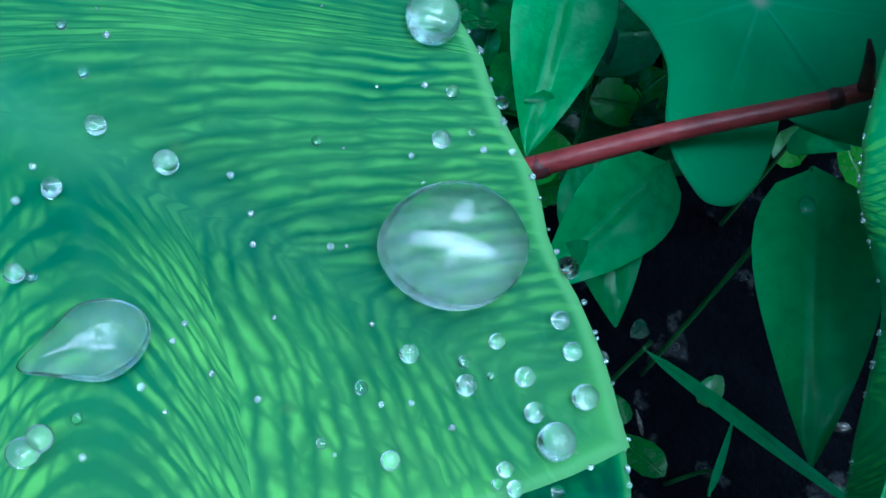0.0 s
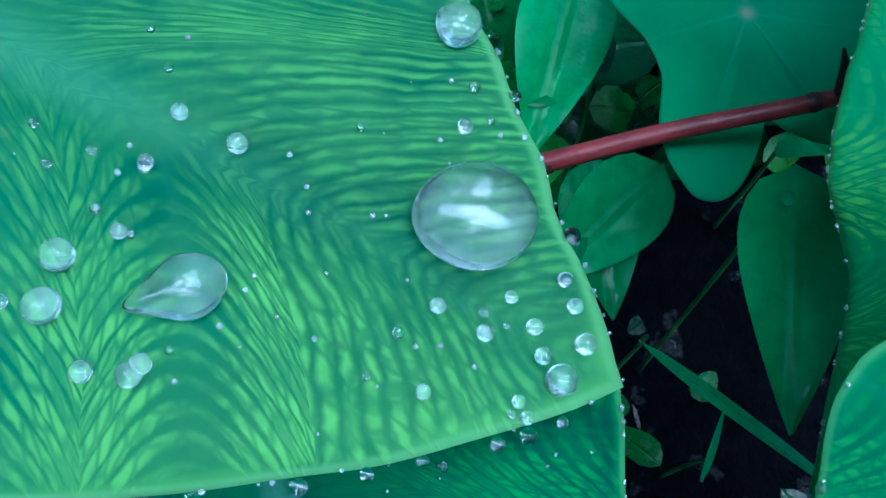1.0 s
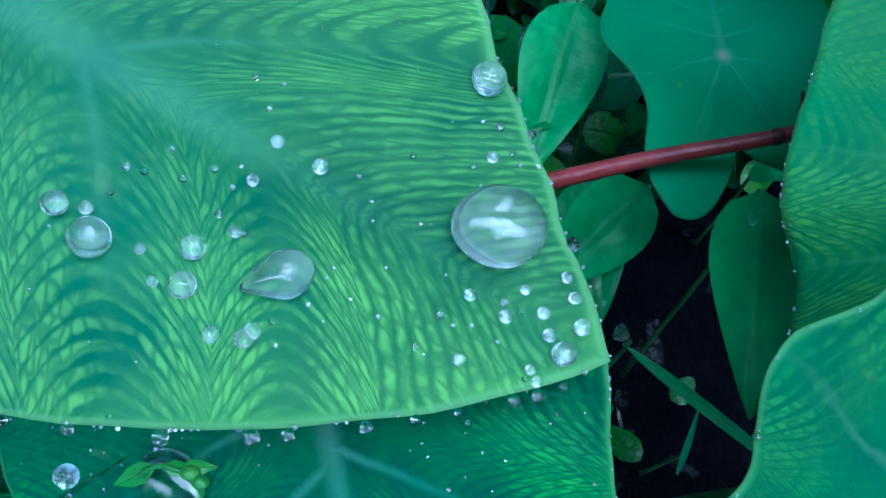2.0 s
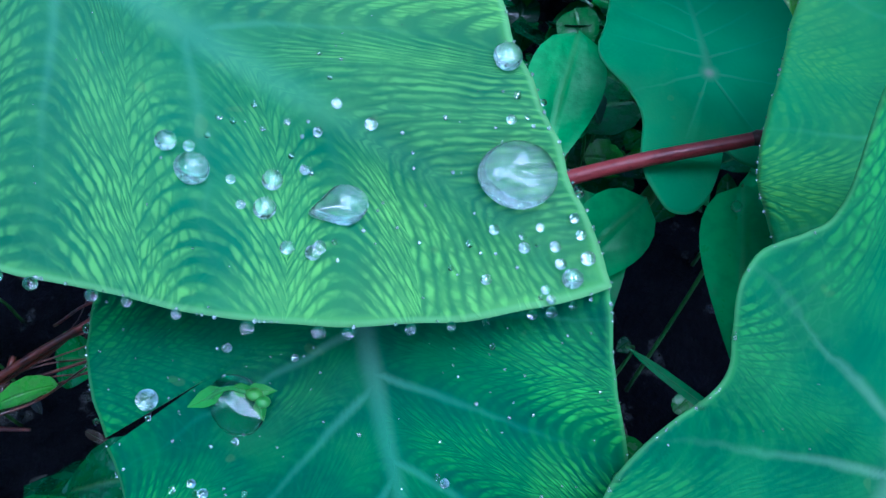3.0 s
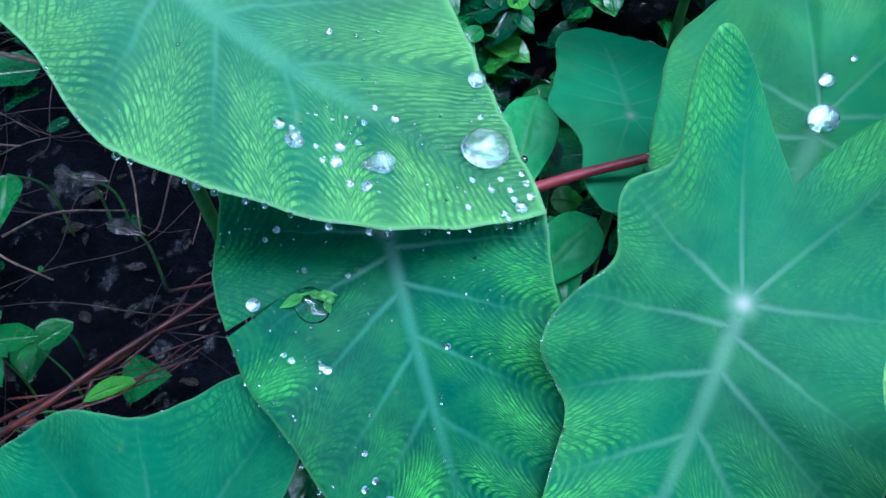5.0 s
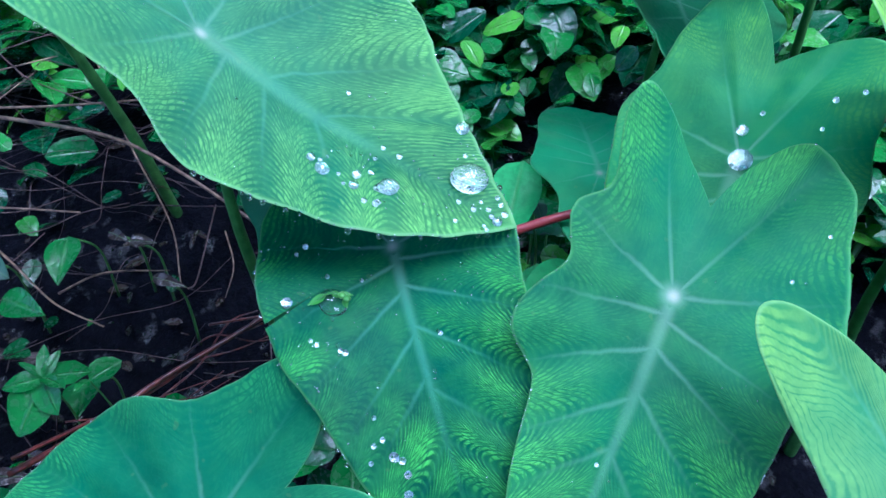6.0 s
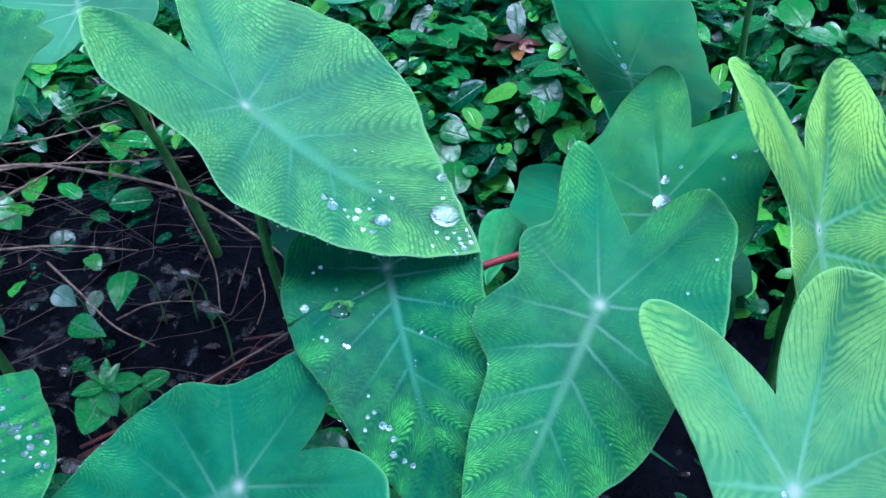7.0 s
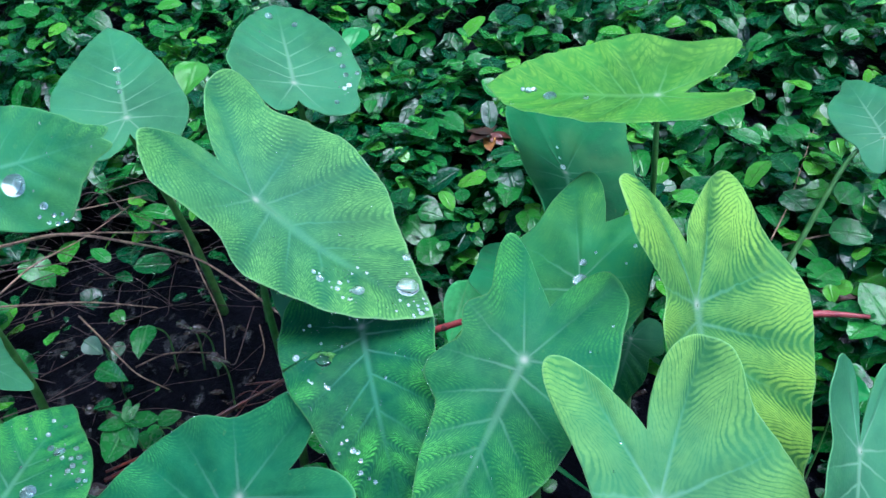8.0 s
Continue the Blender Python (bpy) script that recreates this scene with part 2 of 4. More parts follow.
DUSK = taro_blade("taro_dusky_green", (0.011, 0.122, 0.055), (0.065, 0.32, 0.08), (0.12, 0.30, 0.19), 1.3, 0.0, 0.4, 2.2, 0.04, 44.0, 0.05, 0.42, 0.05)
MID = taro_blade("taro_mid_green", (0.020, 0.155, 0.065), (0.12, 0.37, 0.08), (0.16, 0.38, 0.24), 0.9, 0.06, 0.5, 1.8, 0.09, 44.0, 0.05, 0.4, 0.1)
# Green lightened to make up for light the leaves above keep off
SHADE = taro_blade("taro_lifted_green", (0.045, 0.33, 0.130), (0.08, 0.40, 0.13), (0.18, 0.46, 0.28), 0.6, 0.0, 0.35, 1.8, 0.15, 44.0)
TEAL = taro_blade("taro_blue_green", (0.008, 0.122, 0.050), (0.10, 0.40, 0.068), (0.19, 0.38, 0.24), 1.5, 0.02, 0.42, 1.9, 0.02, 44.0, 0.05, 0.36, 0.08)
LIME = taro_blade("taro_yellow_green", (0.013, 0.130, 0.030), (0.27, 0.50, 0.070), (0.17, 0.42, 0.26), 1.25, 0.05, 0.5, 2.4, 0.0, 33.0, 0.08, 0.05, 0.2, 0.8, 1.5, 99.0, 0.3, 0.8)
LEMON = taro_blade("taro_lemon_green", (0.020, 0.150, 0.042), (0.23, 0.45, 0.080), (0.20, 0.46, 0.30), 1.15, 0.14, 0.5, 2.4, 0.0, 33.0, 0.08, 0.2, 0.2, 0.6, 1.5, 99.0, 0.3, 0.75)
GOLD = taro_blade("taro_golden_green", (0.040, 0.210, 0.030), (0.19, 0.40, 0.045), (0.20, 0.44, 0.14), 0.9, 0.0, 0.4, 2.0, 0.02, 14.0, 0.08, 0.1, 0.2, 0.9)
# Darkened green: the shade under the level leaf is put into the colour
GLOOM = taro_blade("taro_shaded_green", (0.014, 0.150, 0.050), (0.03, 0.21, 0.06), (0.17, 0.44, 0.24), 0.6, 0.0, 0.4, 1.8, 0.1)
PALE = taro_blade("taro_pale_green", (0.040, 0.19, 0.090), (0.090, 0.28, 0.09), (0.24, 0.42, 0.27), 0.7, 0.06, 0.6, 1.5, 0.13, 44.0, 0.05, 0.4, 0.05)
PETIOLE = stalk("green_petiole", (0.035, 0.12, 0.022), (0.07, 0.19, 0.04))
RED_STALK = stalk("red_petiole", (0.15, 0.012, 0.018), (0.25, 0.032, 0.036), 0.45)
TWIG = stalk("dry_twig", (0.09, 0.05, 0.035), (0.25, 0.16, 0.10), 0.6, 90.0)
STEM = stalk("dark_stem", (0.012, 0.007, 0.008), (0.05, 0.022, 0.022), 0.6, 90.0)
REDTWIG = stalk("red_brown_twig", (0.030, 0.007, 0.007), (0.11, 0.020, 0.012), 0.3, 90.0)
PINKTWIG = stalk("pinkish_dry_twig", (0.035, 0.017, 0.017), (0.10, 0.055, 0.045), 0.6, 90.0)
COVER = plain_leaf("vine_leaf", (0.0035, 0.054, 0.020), (0.028, 0.21, 0.028), 0.24)
BROADVINE = plain_leaf("broad_vine_leaf", (0.012, 0.18, 0.05), (0.03, 0.30, 0.06), 0.4)
SPROUT = plain_leaf("young_leaf", (0.03, 0.24, 0.03), (0.09, 0.36, 0.04), 0.4, 0.25)
FRESHVINE = plain_leaf("fresh_vine_leaf", (0.025, 0.32, 0.09), (0.06, 0.44, 0.10), 0.5)
# Vine greens darkened for the hollow, its shade put into the colour
HOLLOWVINE = plain_leaf("shaded_vine_leaf", (0.007, 0.08, 0.020), (0.032, 0.22, 0.036), 0.24)
CREEPER = plain_leaf("shaded_creeper_leaf", (0.004, 0.045, 0.014), (0.014, 0.12, 0.026), 0.24, 0.1, 0.3)
LIGHTVINE = plain_leaf("light_vine_leaf", (0.05, 0.34, 0.09), (0.07, 0.40, 0.11), 0.35, 0.3, 0.0)
PALEVINE = plain_leaf("pale_vine_leaf", (0.03, 0.09, 0.05), (0.06, 0.14, 0.09), 0.4)
CANOPY = plain_leaf("tree_leaf", (0.05, 0.24, 0.06), (0.10, 0.36, 0.10), 0.4, 0.5)
JOINT = stalk("dark_joint", (0.03, 0.006, 0.008), (0.09, 0.015, 0.02), 0.5)
BLACK = stalk("black_stem", (0.006, 0.006, 0.006), (0.02, 0.016, 0.014), 0.5)
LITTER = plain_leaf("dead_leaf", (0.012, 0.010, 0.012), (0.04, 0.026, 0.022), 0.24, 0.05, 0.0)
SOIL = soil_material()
WATER = water()
FILM = air_film("air_film", 0.055, 0.5)
SILVER = air_film("silver_air_film", 0.3, 0.8)
DEW = dew_water()


# ---- building ----
def part(name, bm, material, parent=None, label=""):
    me = bpy.data.meshes.new(name)
    bm.to_mesh(me)
    bm.free()
    return link(name, me, material, parent, label)


def link(name, me, material, parent=None, label=""):
    me.materials.append(material)
    me.polygons.foreach_set("use_smooth", [True] * len(me.polygons))
    ob = new(name, me)
    if parent is not None:
        ob.parent = parent
    return tagged(ob, label)


def bare(x, y):
    """How bare the soil lies at a place: the hollow under the big leaves."""
    d = math.hypot((x + 0.40) / 0.42, (y - 0.24) / 0.24)
    e = math.hypot((x - 0.25) / 0.45, (y - 0.10) / 0.26)
    return max(0.0, 1.25 - min(d, e))


def ground_z(x, y):
    """The soil: a bank that rises away from the path."""
    y0 = min(max(y, -0.8), 2.6)
    return 0.03 - 0.06 * min(1.0, bare(x, y)) + 0.2 * y0 + 0.025 * noise.noise((x * 2.2, y * 2.2, 0.3)) + 0.008 * noise.noise((x * 11, y * 11, 4.0))


def tube(points, radii, sides=8, closed_end=True):
    """A smooth stalk through the points, with a radius at each."""
    pts = [Vector(p) for p in points]
    fine, rad = [], []
    n = len(pts)
    for i in range(n - 1):
        a, b = pts[i], pts[i + 1]
        ta = (pts[i + 1] - pts[i - 1]) * 0.5 if i else b - a
        tb = (pts[i + 2] - pts[i]) * 0.5 if i + 2 < n else b - a
        for j in range(6):
            u = j / 6
            fine.append((2 * u**3 - 3 * u**2 + 1) * a + (u**3 - 2 * u * u + u) * ta + (3 * u * u - 2 * u**3) * b + (u**3 - u * u) * tb)
            rad.append(radii[i] * (1 - u) + radii[i + 1] * u)
    fine.append(pts[-1]), rad.append(radii[-1])
    bm = bmesh.new()
    side = Vector((0.3, 0.9, 0.2))
    rings = []
    for i, c in enumerate(fine):
        d = (fine[min(i + 1, len(fine) - 1)] - fine[max(i - 1, 0)]).normalized()
        side = (side - side.dot(d) * d).normalized()
        up = d.cross(side)
        rings.append([bm.verts.new(c + rad[i] * (math.cos(q) * side + math.sin(q) * up)) for q in (2 * math.pi * s / sides for s in range(sides))])
    for r, s in zip(rings, rings[1:]):
        for i in range(sides):
            bm.faces.new((r[i], r[(i + 1) % sides], s[(i + 1) % sides], s[i]))
    for ring, flip in ((rings[0], True), (rings[-1], False)):
        bm.faces.new(ring[::-1] if flip else ring)
    return bm


KNOTS = np.radians([0, 3, 7, 14, 32, 55, 80, 105, 128, 148, 165, 180])


def radius(phi, side, sinus):
    """The blade's reach from its hub, as a share of its length, at the angle phi from the tip."""
    v = np.r_[1.0, side, sinus]
    m = np.gradient(v, KNOTS)
    m[0], m[-1] = (v[1] - v[0]) / (KNOTS[1] - KNOTS[0]), (v[-1] - v[-2]) / (KNOTS[-1] - KNOTS[-2])
    i = np.clip(np.searchsorted(KNOTS, phi, side="right") - 1, 0, len(KNOTS) - 2)
    h = KNOTS[i + 1] - KNOTS[i]
    u = (phi - KNOTS[i]) / h
    return (2 * u**3 - 3 * u**2 + 1) * v[i] + (u**3 - 2 * u * u + u) * h * m[i] + (3 * u * u - 2 * u**3) * v[i + 1] + (u**3 - u * u) * h * m[i + 1]


class Blade:
    """A heart-shaped taro blade: its hub, facing, length, reach on either side and the way it bends."""

    def __init__(self, hub, facing, length, left, right, sinus, bend, seed=0, ribs_left=None, ribs_right=None, sway=0.0):
        self.hub, self.length, self.left, self.right, self.sinus, self.bend, self.seed = np.array(hub), length, left, right, sinus, bend, seed
        self.turn = np.array(pose(0, 0, 0, *facing).to_3x3())
        self.sway = sway
        self.ribs = [self.laterals(ribs_left, 2 * seed), self.laterals(ribs_right, 2 * seed + 1)]

    def laterals(self, given, seed):
        """The laterals of one half, from the back lobe to the tip: where each leaves the midrib, its slope and its bow."""
        rng = random.Random(seed)
        back = [(0.0, -2.1, 0.0), (0.0, -0.25, -0.1)]
        front = given or [(0.06, 0.28, 0.1), (0.15, 0.6, 0.2), (0.30, 0.82, 0.3), (0.46, 0.92, 0.5), (0.62, 1.0, 0.6), (0.77, 1.05, 0.7), (0.90, 1.1, 0.7)]
        if not given:
            front = [(s + rng.uniform(-0.02, 0.02), m + rng.uniform(-0.06, 0.06), c) for s, m, c in front]
        return np.array(back + front)

    def midrib(self, a):
        """How far the midrib strays from the blade's axis."""
        return self.sway * 4 * np.clip(a, 0, 1) * (1 - np.clip(a, 0, 1))

    def vein(self, a, b):
        """Lateral number, the way along it, the distance to the next one and the place on the midrib from which it parts."""
        a, b = np.broadcast_arrays(np.asarray(a, float), np.asarray(b, float))
        off = b - self.midrib(a)
        w = np.abs(off)
        out = []
        for ribs in self.ribs:
            x = ribs[:, 0] + ribs[:, 1] * w[..., None] + ribs[:, 2] * w[..., None] ** 2
            lean = np.sqrt(1 + ribs[:, 1] ** 2)
            i = np.clip((x <= a[..., None]).sum(-1) - 1, 0, len(ribs) - 2)
            pick = lambda v, n: np.take_along_axis(np.broadcast_to(v, x.shape), n[..., None], -1)[..., 0]
            wide = np.maximum(pick(x, i + 1) - pick(x, i), 1e-4)
            f = np.clip((a - pick(x, i)) / wide, -0.45, 2.0)
            g = np.clip(f, 0, 1)
            lean = (1 - g) * pick(lean, i) + g * pick(lean, i + 1)
            gap = np.maximum(wide / lean, np.minimum(x[..., 0] - a, 0.2) / 0.45)
            foot = (1 - f) * pick(ribs[:, 0], i) + f * pick(ribs[:, 0], i + 1)
            out.append((i + f, w * lean, gap, foot))
        return tuple(np.where(off > 0, u, v) for u, v in zip(*out))

    def height(self, a, b):
        droop, back, fold_l, fold_r, cup_l, cup_r, twist, lobe_l, lobe_r = self.bend
        s = np.sqrt(b * b + 0.0016) - 0.04
        h = -droop * np.where(a > 0, a * a, 0) + back * np.where(a < 0, a * a, 0) + np.where(b > 0, fold_l, fold_r) * s
        h = h + np.where(b > 0, cup_l, cup_r) * b * b + twist * a * b + np.where(b > 0, lobe_l, lobe_r) * np.maximum(0, -a) * s
        k, p, gap, foot = self.vein(a, b)
        h = h - 0.0045 * np.cos(2 * np.pi * k) * np.clip(p / 0.25, 0, 1) * np.clip(np.abs(b) / 0.06, 0, 1)
        # the midrib stands a little proud
        h = h + 0.0045 * np.exp(-((b - self.midrib(a)) / 0.016) ** 2) * np.clip(1 - a, 0, 1) * np.clip(a / 0.05, 0, 1)
        r = np.hypot(a, b)
        h = h + 0.010 * np.sin(7.3 * a + 5.1 * b + self.seed) * np.sin(9.7 * b - 4.3 * a + 2 * self.seed) * np.clip(r / 0.4, 0, 1)
        return h + 0.006 * np.sin(11 * np.arctan2(b, a + 0.15) + self.seed) * np.clip(r / 0.5, 0, 1) ** 3

    def at(self, a, b, lift=0.0):
        """Places in the world over the blade's flat coordinates, lift metres above it."""
        a, b = np.asarray(a, float), np.asarray(b, float)
        e = 0.004
        c = self.height(a, b)
        dx, dy = (self.height(a + e, b) - c) / e, (self.height(a, b + e) - c) / e
        nor = np.stack([-dx, -dy, np.ones_like(c)], -1)
        nor /= np.linalg.norm(nor, axis=-1, keepdims=True)
        flat = np.stack([a, b, c], -1) * self.length + nor * np.asarray(lift)[..., None]
        return self.hub + flat @ self.turn.T

    def rim(self, degrees):
        """Flat coordinates of the margin, at degrees from the tip, to the left where positive."""
        phi = radians(abs(degrees))
        r = float(radius(np.array([phi]), self.left if degrees > 0 else self.right, self.sinus)[0])
        return r * math.cos(phi), math.copysign(r * math.sin(phi), degrees)

    def mesh(self, tear=None, rings=48, spokes=120, thick=0.0007):
        half = np.pi * (1 - np.cos(np.linspace(0, np.pi, spokes))) / 2 * 0.35 + np.linspace(0, np.pi, spokes) * 0.65
        phi = np.r_[half[:-1], -half[::-1][:-1] + 0.0]
        R = np.r_[radius(half[:-1], self.left, self.sinus), radius(half[::-1][:-1], self.right, self.sinus)]
        if tear is not None:
            i = np.abs(phi - radians(tear)).argmin()
            m = len(phi)
            phi[i], phi[i - 1], phi[(i + 1) % m] = radians(tear), radians(tear - 0.9), radians(tear + 0.9)
            R[i] *= 0.60
        R = R * (1 + 0.004 * np.sin(37 * phi + self.seed) * np.sin(11 * phi) ** 2)
        rho = np.linspace(0.0, 1.0, rings + 1)[1:] ** 0.85
        a, b = np.outer(rho, R * np.cos(phi)), np.outer(rho, R * np.sin(phi))
        a, b = np.r_[0.0, a.ravel()], np.r_[0.0, b.ravel()]
        edge = np.r_[0.0, np.repeat(rho, len(phi))]
        lift = -thick * 1.6 * np.clip((edge - 0.985) / 0.015, 0, 1)
        top, low = self.at(a, b, lift), self.at(a, b, lift - thick * (1.2 - 0.8 * edge))
        m, n = len(phi), len(a)
        faces = []
        for base, flip in ((0, False), (n, True)):
            for j in range(m):
                f = (base, base + 1 + j, base + 1 + (j + 1) % m)
                faces.append(f[::-1] if flip else f)
            for i in range(rings - 1):
                o = base + 1 + i * m
                for j in range(m):
                    f = (o + j, o + m + j, o + m + (j + 1) % m, o + (j + 1) % m)
                    faces.append(f[::-1] if flip else f)
        o = 1 + (rings - 1) * m
        faces += [(o + j, n + o + j, n + o + (j + 1) % m, o + (j + 1) % m) for j in range(m)]
        me = bpy.data.meshes.new("blade")
        me.from_pydata(np.r_[top, low].tolist(), [], faces)
        k, p, gap, foot = self.vein(a, b)
        wide = np.where(a > 0, 0.016 * (1 - 0.85 * np.clip(a, 0, 1)) + 0.002, 0.02)
        mid = np.where(a > 0, np.abs(b - self.midrib(a)) / wide, 9.0)
        for key, v in (("vein", k), ("run", p), ("rim", edge), ("mid", mid), ("gap", gap), ("foot", foot), ("side", np.where(b > self.midrib(a), 1.0, 0.0)), ("hub", np.hypot(a, b))):
            me.attributes.new(key, "FLOAT", "POINT").data.foreach_set("value", np.r_[v, v])
        flat = np.stack([a * self.length + self.seed, b * self.length, 0 * a], -1)
        me.attributes.new("flat", "FLOAT_VECTOR", "POINT").data.foreach_set("vector", np.r_[flat, flat].ravel())
        return me


def taro_leaf(label, material, blade, foot=None, knee=None, thick=0.0045, tear=None):
    """A leaf on its petiole, which rises from the soil and meets the blade from below."""
    thing = tagged(new("taro_leaf"), label, "leaf", "taro leaves")
    hub = Vector(blade.hub)
    x, y = foot if foot else (hub.x - 0.05 * blade.turn[0][0], hub.y + 0.08)
    base = Vector((x, y, ground_z(x, y) - 0.02))
    thing.location = base
    me = blade.mesh(tear)
    me.transform(Matrix.Translation(-base))
    link("blade", me, material, thing)
    under = hub - Vector(blade.turn[:, 2]) * 0.002
    bend = Vector(knee) if knee else under.lerp(base, 0.3) - Vector(blade.turn[:, 0]) * 0.015
    pts = [base, base.lerp(bend, 0.5) + Vector((0.006, 0.004, 0)), bend, under]
    bm = tube([p - base for p in pts], [thick * 1.7, thick * 1.35, thick, thick * 0.8], 10)
    part("petiole", bm, PETIOLE, thing)
    return thing


def drop_mesh(blade, a, b, size, squash=1.0, tail=0.0, toward=None, flat=None):
    """A drop that stands on the waxy blade with a film of air under it: a rounded body with an overhanging rim."""
    rad = size / 2
    tall = flat if flat else min(size * 0.80, 0.0026 + size * 0.22)
    rows, cols = (18, 40) if size > 0.004 else (9, 16) if size > 0.0015 else (5, 10)
    e = 1e-3
    j0 = (blade.at(a + e, b) - blade.at(a - e, b)) / (2 * e)
    j1 = (blade.at(a, b + e) - blade.at(a, b - e)) / (2 * e)
    e0 = j0 / np.linalg.norm(j0)
    e1 = j1 - e0 * (j1 @ e0)
    e1 /= np.linalg.norm(e1)
    flatten = np.linalg.inv(np.array([[j0 @ e0, j1 @ e0], [j0 @ e1, j1 @ e1]]))
    turn = 0.0
    if toward:
        way = blade.at(*toward) - blade.at(a, b)
        turn = math.atan2(way @ e1, way @ e0)
    faces = []
    xs, ys, up = [0.0], [0.0], [tall]
    last = radians(112)
    for i in range(1, rows + 1):
        q = i / rows * last
        s, z = math.sin(q) ** 0.9, (math.cos(q) - math.cos(last)) / (1 - math.cos(last))
        z = z * tall + 0.00018
        for j in range(cols):
            w = 2 * math.pi * j / cols
            x, y = rad * s * math.cos(w), rad * s * squash * math.sin(w)
            lean = max(0.0, math.cos(w))
            x, y = x * (1 + tail * lean**4), y * (1 - 0.5 * tail * lean**2)
            x *= 1 + 0.03 * math.sin(2 * w + a * 40) * (size > 0.004)
            xs.append(x * math.cos(turn) - y * math.sin(turn)), ys.append(x * math.sin(turn) + y * math.cos(turn))
            up.append(z * (1 - 0.6 * min(1.0, tail) * lean**3 * s))
    d = flatten @ np.array([xs, ys])
    P = blade.at(a + d[0], b + d[1], np.array(up))
    for j in range(cols):
        faces.append((0, 1 + j, 1 + (j + 1) % cols))
    for i in range(rows - 1):
        for j in range(cols):
            o = 1 + i * cols
            faces.append((o + j, o + cols + j, o + cols + (j + 1) % cols, o + (j + 1) % cols))
    faces.append([1 + (rows - 1) * cols + j for j in range(cols)][::-1])
    return P, faces


def water_drop(blade, a, b, mm, label="clear round water drop on a taro leaf", silver=True, **shape):
    P, faces = drop_mesh(blade, a, b, mm / 1000, **shape)
    c = blade.at(a, b)
    me = bpy.data.meshes.new("water_drop")
    me.from_pydata((P - c).tolist(), [], faces)
    ob = link("water_drop", me, WATER if mm > 1.4 else DEW)
    ob.location = c
    if mm > 2.5 and silver:
        ring = len(faces[-1])
        up = (P[0] - c) / np.linalg.norm(P[0] - c) * 0.00012
        base = P[-ring:] - c
        mid = base.mean(0)
        body = [mid + up] + [mid + (p - mid) * 0.5 + up for p in base] + [mid + (p - mid) * 0.98 + up for p in base]
        flat = [(0, 1 + j, 1 + (j + 1) % ring) for j in range(ring)]
        flat += [(1 + j, 1 + ring + j, 1 + ring + (j + 1) % ring, 1 + (j + 1) % ring) for j in range(ring)]
        film = bpy.data.meshes.new("air_film")
        film.from_pydata([tuple(p) for p in body], [], flat)
        link("air_film", film, FILM if blade is BROAD else SILVER, ob, "silvery film of air under the drop")
    return tagged(ob, label, "water drop", "water drops")


def rim_drop(blade, degrees, mm):
    """A bead of water that hangs from the leaf's margin."""
    a, b = blade.rim(degrees)
    c = Vector(blade.at(np.array(a * 1.006), np.array(b * 1.006))) - Vector((0, 0.3, 1)) * mm * 0.00050
    bm = bmesh.new()
    bmesh.ops.create_icosphere(bm, subdivisions=2, radius=mm / 2000)
    for v in bm.verts:
        v.co.z *= 1.12 if v.co.z > 0 else 0.95
    ob = part("water_drop", bm, WATER)
    ob.location = c
    return tagged(ob, "tiny bead of water hanging from a leaf margin", "water drop", "water drops")


def speckle(blade, count, seed, mm=(0.3, 0.9), span=(0.05, 0.97), label="fine water specks scattered over a taro leaf"):
    """Dew too fine to count, in one mesh."""
    rng = random.Random(seed)
    verts, faces = [], []
    for _ in range(count):
        d = rng.uniform(-178, 178)
        a, b = blade.rim(d)
        q = rng.uniform(*span) ** 0.5
        P, F = drop_mesh(blade, a * q, b * q, rng.uniform(mm[0], mm[1]) * rng.uniform(0.6, 1) / 1000)
        faces += [[i + len(verts) for i in f] for f in F]
        verts += P.tolist()
    me = bpy.data.meshes.new("dew")
    me.from_pydata(verts, [], faces)
    return tagged(link("dew", me, DEW), label, "dew", kind="stuff")


def rim_dew(blade, count, seed, mm=(0.5, 1.4)):
    """Fine beads of water along a leaf's margin, too many to count."""
    rng = random.Random(seed)
    verts, faces = [], []
    ball = bmesh.new()
    bmesh.ops.create_icosphere(ball, subdivisions=1, radius=1.0)
    shape = [v.co.copy() for v in ball.verts]
    cells = [[v.index for v in f.verts] for f in ball.faces]
    ball.free()
    for _ in range(count):
        a, b = blade.rim(rng.uniform(-165, 165) * rng.uniform(0.15, 1))
        c = Vector(blade.at(np.array(a), np.array(b))) + Vector((0, 0, -0.0004))
        r = rng.uniform(*mm) / 2000
        faces += [[i + len(verts) for i in f] for f in cells]
        verts += [tuple(c + v * r) for v in shape]
    me = bpy.data.meshes.new("margin_dew")
    me.from_pydata(verts, [], faces)
    return tagged(link("margin_dew", me, DEW), "fine beads of water along a leaf margin", "dew", kind="stuff")


# ---- ground ----
def ground():
    bm = bmesh.new()
    xs = [-400, -60, -12, -4] + [i * 0.06 for i in range(-40, 41)] + [4, 12, 60, 400]
    ys = [-400, -60, -12, -3] + [i * 0.06 for i in range(-30, 52)] + [5, 12, 60, 400]
    grid = [[bm.verts.new((x, y, ground_z(x, y))) for x in xs] for y in ys]
    for r, s in zip(grid, grid[1:]):
        for i in range(len(xs) - 1):
            bm.faces.new((r[i], r[i + 1], s[i + 1], s[i]))
    return tagged(part("ground", bm, SOIL), "wet soil under the plants, shade put into its colour", "ground", kind="structure")


ground()


